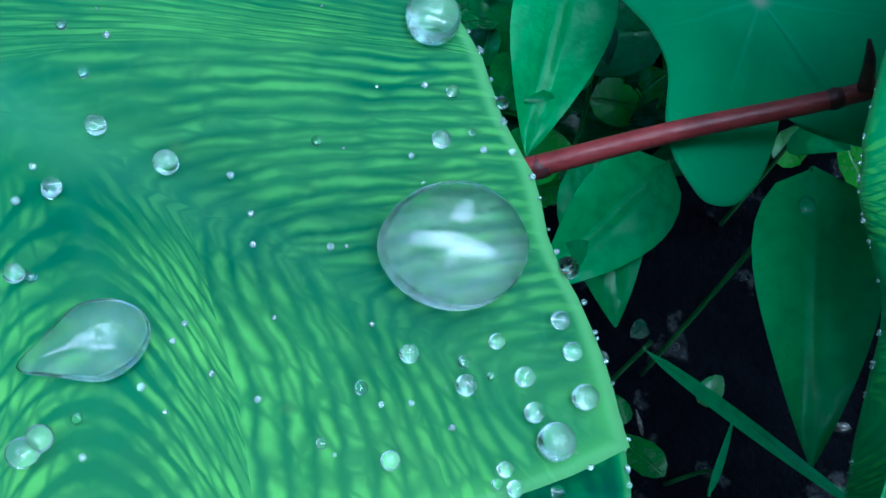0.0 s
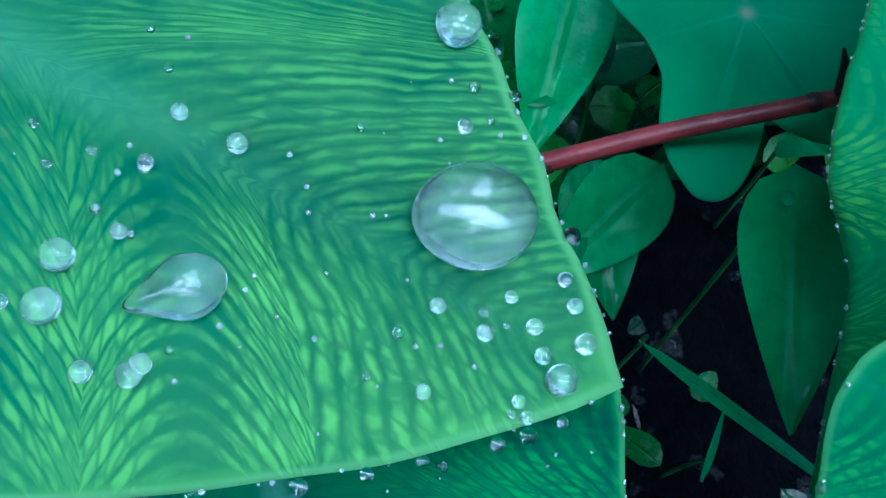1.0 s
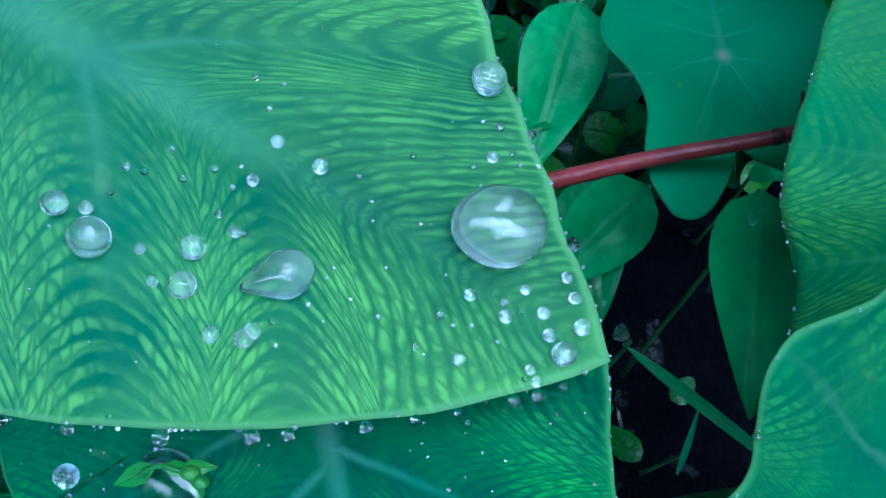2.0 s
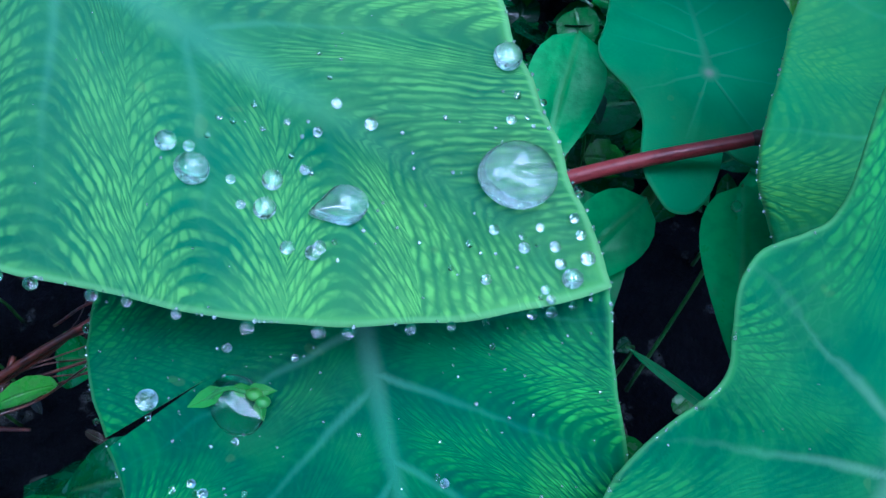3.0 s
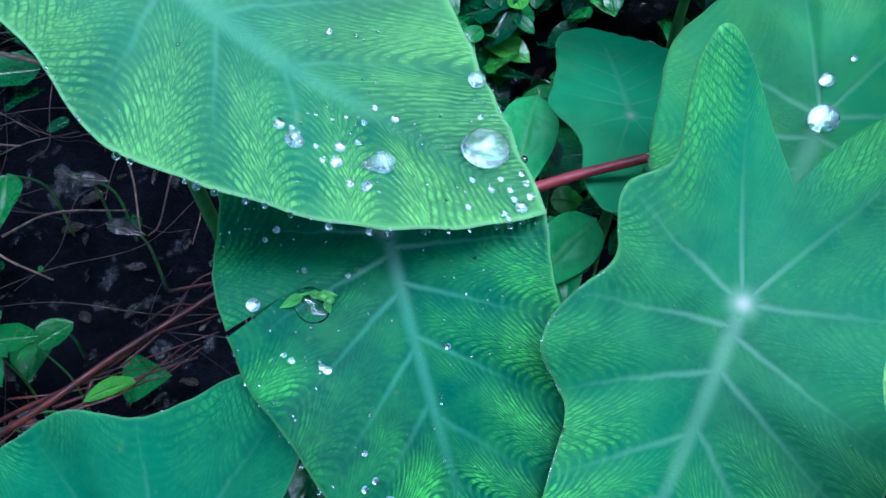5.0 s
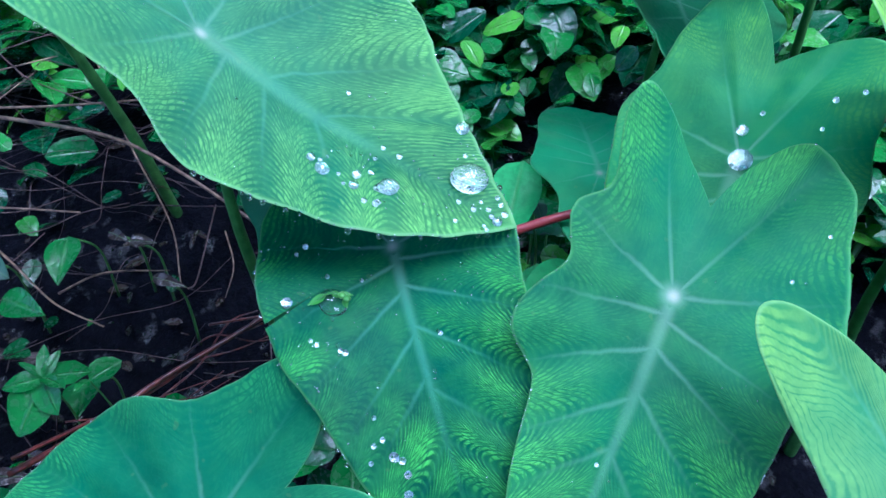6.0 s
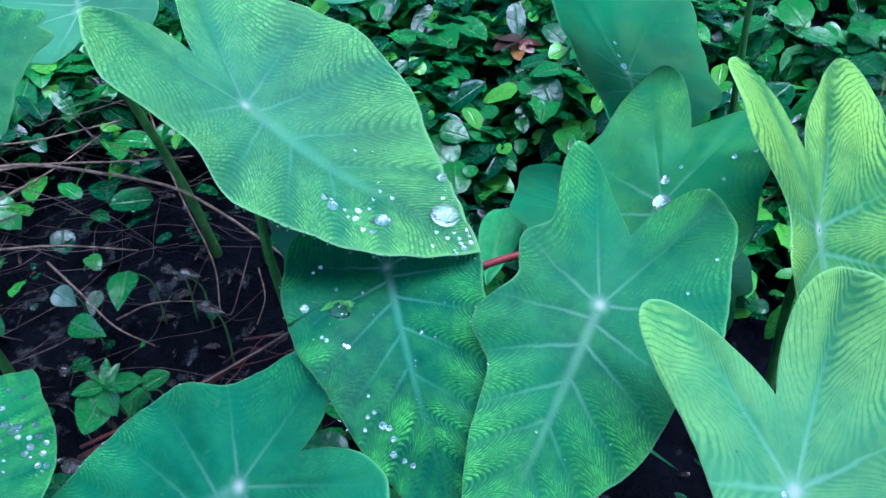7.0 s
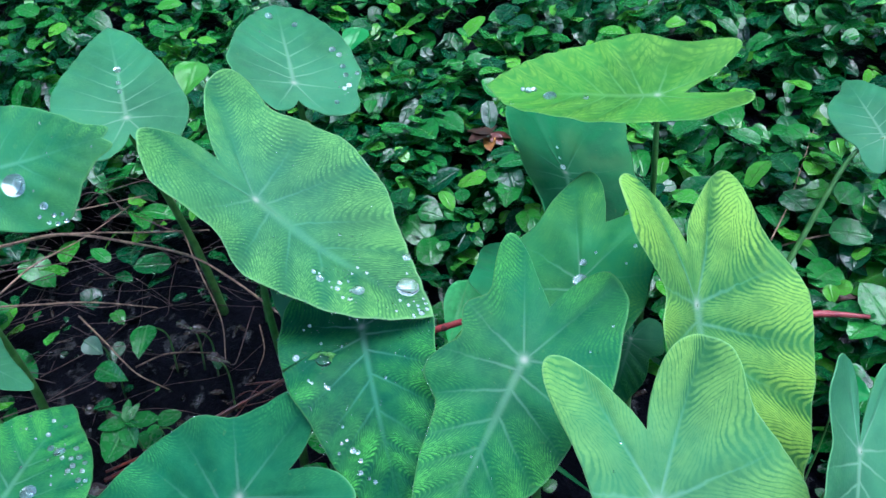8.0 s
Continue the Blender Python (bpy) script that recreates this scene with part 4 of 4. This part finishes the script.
def red_stalk():
    """A smooth red leaf stalk with a dark joint and a small withered spur."""
    pts = [Vector(p) for p in ((-0.012, 0.150, 0.333), (0.014, 0.153, 0.340), (0.075, 0.161, 0.357), (0.135, 0.167, 0.371), (0.200, 0.176, 0.389))]
    thing = tagged(new("red_stalk"), "smooth red leaf stalk crossing between leaves", "stalk")
    thing.location = pts[0]
    rel = [p - pts[0] for p in pts]
    part("stem", tube(rel, [0.0045, 0.0043, 0.0039, 0.0034, 0.0030], 14), RED_STALK, thing)
    for u, v, swell in ((0.012, 0.020, 0.0047), (0.118, 0.123, 0.0041)):
        a, b = rel[1].lerp(rel[3], u / 0.125), rel[1].lerp(rel[3], v / 0.125)
        part("node", tube([a, (a + b) / 2, b], [swell - 0.0006, swell, swell - 0.0006], 14), JOINT, thing, "dark maroon joint of the stalk")
    spur = rel[3] + Vector((0.004, 0, 0.004))
    part("spur", tube([spur, spur + Vector((-0.002, 0.004, 0.010)), spur + Vector((-0.004, 0.008, 0.016))], [0.0028, 0.0020, 0.0006], 7), JOINT, thing, "withered dark spur")
    return thing


red_stalk()
twig([(-0.400, 0.020, 0.203), (-0.339, 0.050, 0.220), (-0.279, 0.092, 0.236), (-0.222, 0.126, 0.250), (-0.180, 0.150, 0.262), (-0.150, 0.166, 0.268)], 0.0032, REDTWIG, "reddish brown fallen stalk")
twig([(-0.410, 0.042, 0.193), (-0.345, 0.064, 0.212), (-0.285, 0.088, 0.228), (-0.232, 0.128, 0.242), (-0.190, 0.140, 0.256)], 0.0022, REDTWIG, "thin reddish fallen stalk")


def seedling(base, leaves, label, material=SPROUT):
    """A small plant: a thin stem with pointed leaves."""
    base = Vector(base)
    thing = tagged(new("seedling"), label, "seedling", "seedlings")
    thing.location = (base.x, base.y, ground_z(base.x, base.y))
    o = thing.location
    part("stem", tube([(0, 0, 0), (base - o) * 0.6 + Vector((0.01, 0, 0)), base - o], [0.0016, 0.0013, 0.0008], 6), PETIOLE, thing)
    rng = random.Random(int(base.x * 1000))
    for out, size, tilt, width in leaves:
        v, mid = leaf_patch(rng, base - o, radians(out), size, tilt, width)
        link("leaf", leafy_mesh("leaf", [(v, mid)]), material, thing)
    return thing


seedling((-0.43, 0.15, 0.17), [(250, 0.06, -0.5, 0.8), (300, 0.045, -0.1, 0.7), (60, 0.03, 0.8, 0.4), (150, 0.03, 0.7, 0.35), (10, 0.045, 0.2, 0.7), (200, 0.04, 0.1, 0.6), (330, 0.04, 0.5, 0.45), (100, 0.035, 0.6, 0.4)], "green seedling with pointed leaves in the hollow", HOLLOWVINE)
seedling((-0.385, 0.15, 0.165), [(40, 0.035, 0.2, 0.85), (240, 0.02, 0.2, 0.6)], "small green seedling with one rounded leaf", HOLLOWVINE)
seedling((0.40, 0.52, 0.26), [(20, 0.05, 0.5, 0.5), (140, 0.05, 0.6, 0.5), (250, 0.045, 0.5, 0.45), (310, 0.05, 0.2, 0.5), (80, 0.05, 0.9, 0.45)], "upright green seedling with narrow leaves")
seedling((0.46, 0.62, 0.28), [(0, 0.055, 0.4, 0.5), (120, 0.05, 0.5, 0.5), (220, 0.05, 0.3, 0.5)], "upright green seedling beside a taro petiole")


def hollow_litter():
    """Dead wet leaves and shreds on the soil of the hollow."""
    rng = random.Random(11)
    leaves = []
    for _ in range(420):
        x, y = rng.uniform(-0.8, 0.75), rng.uniform(-0.1, 0.6)
        if x > -0.12 and rng.random() < 0.85:
            continue
        leaves.append(leaf_patch(rng, Vector((x, y, ground_z(x, y) + rng.uniform(0.004, 0.025))), rng.uniform(0, 6.283), rng.uniform(0.01, 0.03), rng.uniform(-0.1, 0.25), rng.uniform(0.15, 0.6)))
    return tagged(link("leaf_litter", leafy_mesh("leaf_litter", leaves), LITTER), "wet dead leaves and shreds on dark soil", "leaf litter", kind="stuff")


def hollow_leaves():
    """Scattered green leaves low in the hollow."""
    rng = random.Random(12)
    leaves = []
    for _ in range(620):
        x, y = rng.uniform(-0.9, 0.7), rng.uniform(0.05, 0.65)
        deep = max(0.0, 1.2 - math.hypot((x + 0.28) / 0.2, (y - 0.2) / 0.14))
        if rng.random() < deep * 2 + (0.45 if x > -0.1 else 0.0) or noise.noise((x * 9, y * 9, 8.0)) < -0.05:
            continue
        leaves.append(leaf_patch(rng, Vector((x, y, ground_z(x, y) + rng.uniform(0.02, 0.11))), rng.uniform(0, 6.283), 0.012 + 0.03 * rng.random() ** 1.5, rng.uniform(-0.4, 0.4), rng.uniform(0.5, 0.85)))
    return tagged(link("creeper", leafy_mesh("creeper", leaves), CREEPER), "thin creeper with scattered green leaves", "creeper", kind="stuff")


def brush(name, label, material, count, seed, spread, heading, rise):
    """A tangle of thin dry stems too many to count."""
    rng = random.Random(seed)
    x0, x1, y0, y1 = spread
    verts, faces = [], []
    for _ in range(count):
        x, y = rng.uniform(x0, x1), rng.uniform(y0, y1)
        d = rng.gauss(*heading)
        l = rng.uniform(0.06, 0.32)
        z = ground_z(x, y) + rng.uniform(*rise)
        p = [Vector((x + l * t * math.cos(d) + rng.uniform(-0.008, 0.008), y + l * t * math.sin(d), z + rng.uniform(-0.02, 0.025))) for t in (-0.5, -0.15, 0.2, 0.5)]
        t = tube(p, [rng.uniform(0.0003, 0.0010)] * 4, 5)
        t.verts.index_update()
        faces += [[v.index + len(verts) for v in f.verts] for f in t.faces]
        verts += [tuple(v.co) for v in t.verts]
        t.free()
    me = bpy.data.meshes.new(name)
    me.from_pydata(verts, [], faces)
    return tagged(link(name, me, material), label, "dry stems", kind="stuff")


red_rng = random.Random(14)
for k in range(9):
    u, v = red_rng.uniform(-0.06, 0.05), red_rng.uniform(-0.03, 0.03)
    slope = red_rng.uniform(0.1, 0.9)
    x0, l = -0.40 + 0.02 * k, red_rng.uniform(0.08, 0.18)
    twig([(x0 + l * q, 0.045 + 0.012 * k + v + slope * l * q + red_rng.uniform(-0.008, 0.008), 0.175 + 0.006 * k + u * 0.4 + 0.02 * math.sin(3 * q + k) + red_rng.uniform(-0.006, 0.006)) for q in (0, 0.35, 0.7, 1.0)], red_rng.uniform(0.0007, 0.0016), REDTWIG, "thin reddish twig tangled over the hollow")


hollow_litter(), hollow_leaves()
brush("dry_stems", "tangle of thin dark dry stems over the soil", STEM, 80, 13, (-0.9, -0.1, 0.10, 0.66), (0.25, 0.7), (0.02, 0.12))
brush("dry_stems", "tangle of thin pinkish dry stems over the vines", PINKTWIG, 42, 15, (-0.95, -0.36, 0.24, 0.62), (0.05, 0.45), (0.05, 0.16))
brush("dry_stems", "short upright dry stems in the hollow", PINKTWIG, 16, 16, (-0.8, -0.2, 0.2, 0.5), (1.5, 0.4), (0.02, 0.10))
for k, (x, y, z) in enumerate([(-0.41, 0.335, 0.20), (-0.385, 0.325, 0.195), (-0.345, 0.27, 0.19), (-0.55, 0.24, 0.10), (-0.43, 0.08, 0.14), (-0.46, 0.06, 0.135), (-0.40, 0.10, 0.13)]):
    broad_leaf((x, y, z), (x + 0.02 + 0.006 * (k % 3), y - 0.012 + 0.01 * (k % 2), z + 0.004), 0.016 + 0.003 * (k % 2), material=LITTER, curl=0.5, label="curled wet dead leaf shining in the hollow", name="dead_leaf")


def dead_flower(c):
    """A withered red and yellow leaf caught in the vines."""
    thing = tagged(new("withered_leaf"), "withered red and yellow leaf caught in the vine cover", "dead leaf")
    thing.location = c
    rng = random.Random(3)
    for out, size, material in ((20, 0.05, REDTWIG), (150, 0.05, BROWN), (265, 0.032, AMBER), (100, 0.045, BROWN), (205, 0.045, BROWN), (320, 0.03, REDTWIG), (240, 0.022, AMBER)):
        v, mid = leaf_patch(rng, Vector((0, 0, rng.uniform(0, 0.012))), radians(out), size, rng.uniform(-0.3, 0.3), 0.8)
        link("petal", leafy_mesh("petal", [(v, mid)]), material, thing)
    return thing


BROWN = stalk("brown_dead_leaf", (0.012, 0.006, 0.004), (0.05, 0.018, 0.010), 0.5)
AMBER = stalk("amber_leaf", (0.20, 0.08, 0.02), (0.32, 0.16, 0.035))
dead_flower((0.088, 0.742, 0.312))
broad_leaf((0.69, 0.46, 0.215), (0.735, 0.455, 0.205), 0.02, material=AMBER, label="fallen tan leaf on the vine cover", name="fallen_leaf")
broad_leaf((0.56, 0.43, 0.195), (0.67, 0.41, 0.20), 0.05, material=BROWN, label="large wet brown dead leaf on the vines", name="fallen_leaf")


# ---- fallen sprig on the torn leaf ----
def sprig(blade, a, b):
    thing = tagged(new("sprig"), "small green sprig with buds caught on a water drop", "sprig")
    c = Vector(blade.at(a, b, np.array(0.004)))
    thing.location = c
    sp = lambda da, db, up: Vector(blade.at(a + 0.6 * da, b + 0.6 * db, np.array(0.7 * up))) - c
    part("stem", tube([sp(-0.02, -0.10, 0.001), sp(-0.045, -0.02, 0.006), sp(-0.03, 0.02, 0.008), sp(0.0, 0.06, 0.005)], [0.0005, 0.0008, 0.0008, 0.0006], 6), SPROUT, thing)
    rng = random.Random(4)
    for (p, q, w) in (((-0.045, -0.02, 0.006), (-0.02, -0.13, 0.002), 0.007), ((-0.045, 0.0, 0.008), (-0.01, 0.06, 0.004), 0.005), ((0.0, 0.06, 0.005), (0.06, 0.065, 0.004), 0.005), ((-0.03, 0.03, 0.007), (-0.01, 0.11, 0.003), 0.005)):
        v0, v1 = sp(*p), sp(*q)
        d = v1 - v0
        side = d.cross(Vector(blade.turn[:, 2])).normalized()
        verts, mid = [], []
        for t, k in ((0, 0.1), (0.3, 0.9), (0.6, 0.8), (1, 0.05)):
            m = v0 + d * t
            verts += [m - side * w * k / 2, m - Vector(blade.turn[:, 2]) * 0.0006, m + side * w * k / 2]
            mid += [1, 0, 1]
        link("leaf", leafy_mesh("leaf", [(verts, mid)]), SPROUT, thing)
    for da, db, r in ((-0.01, 0.055, 0.0022), (0.015, 0.075, 0.0020)):
        bm = bmesh.new()
        bmesh.ops.create_uvsphere(bm, u_segments=12, v_segments=8, radius=r)
        for v in bm.verts:
            v.co.x *= 1.3
        bud = part("bud", bm, SPROUT, thing, "pale yellow-green bud")
        bud.location = sp(da, db, 0.007)
    return thing


sprig(TORN, 0.148, -0.219)


# ---- water ----
LARGE = [(0.714, 0.207, 9.4), (0.633, 0.048, 4.0), (0.583, 0.05, 3.3), (0.839, 0.002, 3.3), (0.883, -0.003, 3.6), (0.952, -0.018, 6.3), (0.916, 0.019, 3.5), (0.887, 0.035, 2.8), (0.935, 0.048, 3.4), (0.958, 0.021, 4.5), (0.932, -0.003, 3.5), (0.875, 0.013, 2.2), (0.896, 0.011, 1.5), (0.756, 0.171, 2.3), (0.771, 0.14, 3.2), (0.86, -0.071, 3.1), (0.821, -0.034, 2.3), (0.94, -0.058, 2.8), (0.929, -0.048, 2.7), (0.928, -0.06, 1.8), (0.703, 0.105, 1.7), (0.915, 0.064, 3.2), (0.668, -0.142, 3.8), (0.586, -0.001, 2.9)]
water_drop(BROAD, 0.823, 0.080, 24.6, "large clear water drop reflecting the sky on a leaf", squash=0.88, toward=(0.864, 0.10))
for a, b, mm in LARGE:
    water_drop(BROAD, a, b, mm)
water_drop(BROAD, 0.664, -0.077, 14.0, "clear water drop drawn out to a tail", squash=0.84, tail=0.55, toward=(0.637, -0.109))
for a, b, mm in [(0.761, 0.122, 1.1), (0.786, 0.153, 1.5), (0.799, 0.145, 1.3), (0.816, 0.151, 1.3), (0.671, 0.06, 1.3), (0.697, 0.043, 1.1), (0.754, 0.047, 1.3), (0.763, 0.052, 0.7), (0.71, 0.025, 1.1), (0.816, -0.078, 1.7), (0.886, -0.035, 1.2), (0.855, -0.03, 1.1), (0.838, -0.039, 1.1), (0.827, -0.081, 0.8), (0.701, -0.091, 1.3), (0.701, -0.058, 1.0), (0.732, -0.067, 1.0), (0.765, -0.07, 1.2), (0.701, -0.045, 1.0), (0.696, -0.141, 1.2), (0.68, -0.123, 1.6), (0.609, -0.06, 1.6), (0.525, 0.1, 1.6), (0.555, 0.078, 1.7), (0.551, 0.107, 1.2), (0.569, 0.007, 1.2), (0.574, -0.02, 1.3), (0.807, 0.011, 0.9), (0.748, -0.015, 0.9), (0.738, 0.167, 1.1)]:
    water_drop(BROAD, a, b, mm)
for a, b, mm in [(0.454, -0.125, 5.6), (0.497, -0.136, 9.3), (0.478, -0.112, 3.1), (0.577, -0.1, 5.7), (0.59, -0.136, 6.1), (0.539, -0.122, 2.6), (0.566, -0.144, 2.6), (0.6, -0.063, 2.9), (0.637, -0.165, 3.7), (0.665, -0.153, 4.2), (0.401, 0.158, 3.3), (0.482, -0.056, 1.9), (0.505, -0.015, 1.7), (0.549, -0.012, 2.0), (0.587, -0.005, 2.2), (0.577, -0.055, 1.9), (0.498, -0.052, 1.9), (0.486, -0.086, 1.7), (0.53, -0.04, 1.9), (0.204, -0.114, 1.8), (0.479, 0.214, 2.1), (0.451, 0.183, 2.3), (0.468, 0.184, 1.8)]:
    water_drop(BROAD, a, b, mm)
for a, b, mm in [(0.255, -0.308, 2.8), (0.259, -0.342, 2.3), (0.271, -0.304, 2.0), (0.286, -0.235, 2.3), (0.302, -0.231, 3.3), (0.359, -0.358, 2.5), (0.52, -0.186, 3.0), (0.334, 0.077, 3.1), (0.436, -0.153, 2.5), (0.42, -0.145, 1.8), (0.436, 0.026, 2.0), (0.206, -0.23, 2.3), (0.152, 0.202, 2.1), (0.111, -0.358, 7.3), (0.14, -0.363, 2.1), (-0.078, -0.272, 3.8), (-0.056, -0.304, 2.7), (0.057, -0.219, 3.2), (0.094, -0.119, 2.7), (0.322, 0.068, 1.8)] + [(0.64, -0.16, 6.3), (0.655, -0.139, 4.7), (0.695, -0.135, 4.7), (0.745, -0.151, 5.4), (0.776, -0.118, 3.9), (0.8, -0.092, 4.3), (0.598, -0.207, 3.5), (0.273, -0.293, 3.3), (0.312, -0.22, 4.1), (0.585, -0.179, 3.5), (0.641, -0.229, 3.1)]:
    water_drop(TORN, a, b, mm)
water_drop(TORN, 0.150, -0.219, 21.5, "flat pool of clear water beside a tear", silver=False, squash=0.80, flat=0.0040, toward=(0.20, -0.20))
for blade, spots in ((PUDDLED, [(0.008, 0.006, 17.0), (-0.096, -0.021, 8.2), (-0.167, 0.02, 3.6), (-0.235, 0.216, 4.4), (-0.27, 0.288, 3.4), (-0.135, 0.205, 3.0)]), (BLUISH, [(-0.284, 0.297, 2.7), (-0.138, 0.253, 2.7), (0.5, -0.023, 2.7), (-0.144, 0.284, 1.9)]), (SIDE, [(0.433, -0.14, 24.4), (0.566, -0.301, 8.1), (0.605, -0.371, 4.7), (0.651, -0.378, 4.1), (0.666, -0.42, 4.7), (0.569, -0.406, 4.1), (0.613, -0.426, 4.7), (0.521, -0.357, 4.1)]), (FAR_PALE, [(0.797, 0.071, 11.3), (0.68, -0.096, 8.0), (0.368, -0.311, 9.4), (0.272, -0.339, 7.8), (0.145, -0.342, 6.9), (0.037, -0.342, 6.8), (-0.064, -0.348, 7.5), (0.041, -0.417, 6.1), (-0.246, -0.236, 5.1), (-0.09, -0.314, 5.9)]), (ROUNDED, [(0.512, -0.003, 9.0), (0.372, 0.008, 5.9), (0.274, 0.008, 5.8)]), (LEVEL, [(0.618, 0.045, 16.1), (0.748, -0.002, 8.1), (0.717, -0.019, 6.8), (0.407, 0.057, 6.6), (0.821, 0.201, 5.2), (0.782, -0.004, 5.4)]), (SHADED, [(-0.04, -0.021, 8.4), (-0.243, -0.041, 4.7), (-0.138, -0.031, 4.6)]), (LOBED, [(-0.192, -0.097, 2.3), (0.002, -0.03, 4.6), (-0.111, -0.138, 1.9)])):
    for a, b, mm in spots:
        water_drop(blade, a, b, mm)
for a, b, mm in [(0.58, -0.145, 13.0), (0.604, -0.076, 7.8), (0.273, -0.125, 17.2), (0.71, 0.0, 6.0), (0.612, -0.233, 5.9), (0.552, -0.281, 7.1), (0.478, -0.281, 6.3), (0.515, -0.334, 5.1), (0.438, -0.272, 5.7), (0.458, -0.346, 5.7), (0.531, -0.187, 5.1), (0.825, 0.027, 4.8), (0.799, -0.059, 4.7), (0.399, -0.393, 5.0), (0.396, -0.353, 6.2), (0.536, -0.239, 5.1)]:
    water_drop(DEWY, a, b, mm)
for c, mm in [((0.113, 0.124, 0.371), 5.5), ((0.128, 0.123, 0.367), 4.5)]:
    bm = bmesh.new()
    bmesh.ops.create_icosphere(bm, subdivisions=3, radius=mm / 2000)
    ob = part("water_drop", bm, WATER)
    ob.location = c
    tagged(ob, "round water drop on a vine leaf", "water drop", "water drops")
beads = random.Random(21)
for blade, places, low, high in ((BROAD, [-42.9, -40.9, -37.8, -33.0, -26.7, -21.8, -17.3, -15.4, -12.0, -9.6, -7.6, -5.2, -4.0, -2.8, -55.6, -52.9, -30.4, 13.0, 6.6], 2.2, 4.2), (TORN, [-25.3, -28.0, -32.6, -19.4, -40.1, -55.6, -74.3, -93.9, -16.5], 2.0, 3.4), (BLUISH, [-91.2, -75.3, -67.5, -61.0, -54.2, -32.2], 1.8, 3.2)):
    for d in places:
        rim_drop(blade, d, beads.uniform(low, high))
for seed, blade in enumerate((BROAD, TORN, BLUISH, PUDDLED, UPRIGHT, LOBED, LOW)):
    rim_dew(blade, 110, 60 + seed)
speckle(BROAD, 220, 31, (0.3, 0.9))
speckle(TORN, 260, 32, (0.4, 1.6))
speckle(BLUISH, 25, 33, (0.5, 1.3))
speckle(DEWY, 120, 34, (1.0, 4.0), (0.2, 0.97))
speckle(SIDE, 40, 35, (1.0, 3.0))
speckle(FAR_PALE, 20, 36, (1.0, 2.5))


# ---- trees around, which leave a strip of sky open ----
def in_gap(d):
    """Whether a direction lies in the open strip of sky between the crowns."""
    edge = 0.16 * noise.noise(d * 2.5) + 0.10 * noise.noise(d * 8)
    strip = d.z > 0.12 and abs(d.y + 0.20 + 0.15 * d.x) < 0.13 + 0.4 * edge
    spike = d.z > 0.3 and 0 < d.y < 0.75 and abs(d.x - 0.30 - 0.2 * d.y) < 0.20 * (0.85 - d.y) + edge * 0.3
    path = d.y < -0.5 and d.z < 0.6 + edge and abs(d.x - 0.1) < 0.85 + edge
    return strip or spike or path


def tree(az, share, rng):
    """A tree that leans over the plot: tapered trunk, limbs and a crown of many leaves."""
    foot = Vector((7.2 * math.cos(az), 7.2 * math.sin(az), 0))
    foot.z = ground_z(foot.x, foot.y) - 0.05
    thing = tagged(new("tree"), "tree with a dark leafy crown leaning over the plot", "tree", "trees around the plot")
    thing.location = foot
    fork = Vector((-0.5 * math.cos(az), -0.5 * math.sin(az), 2.6))
    part("trunk", tube([(0, 0, 0), fork * 0.5 + Vector((rng.uniform(-0.1, 0.1), rng.uniform(-0.1, 0.1), 0)), fork], [0.19, 0.14, 0.11], 10), BARK, thing)
    leaves = []
    while len(leaves) < 1150:
        d = Vector((rng.gauss(0, 1), rng.gauss(0, 1), abs(rng.gauss(0, 1)))).normalized()
        turn = (math.atan2(d.y, d.x) - az + math.pi) % (2 * math.pi) - math.pi
        if abs(turn) > share * rng.uniform(0.85, 1.2) or in_gap(d):
            continue
        c = d * rng.uniform(5.0, 7.0) + Vector((0, 0, ground_z(0, 0))) - foot
        leaves.append(leaf_patch(rng, c, rng.uniform(0, 6.283), rng.uniform(0.3, 0.48), rng.uniform(-0.8, 0.3), 0.7))
    link("crown", leafy_mesh("crown", leaves), CANOPY, thing, "crown of many dark green leaves")
    for k in range(6):
        goal = leaves[rng.randrange(len(leaves))][0][1]
        bend = fork * 0.45 + goal * 0.55 + Vector((0, 0, 0.5))
        part("limb", tube([fork - Vector((0, 0, 0.1 * k)), bend, goal], [0.07, 0.04, 0.012], 7), BARK, thing)
    return thing


BARK = stalk("bark", (0.05, 0.04, 0.03), (0.13, 0.10, 0.075), 0.85, 14.0)
wood_rng = random.Random(41)
for k in range(9):
    tree(2 * math.pi * (k + 0.3) / 9, math.pi / 9, wood_rng)
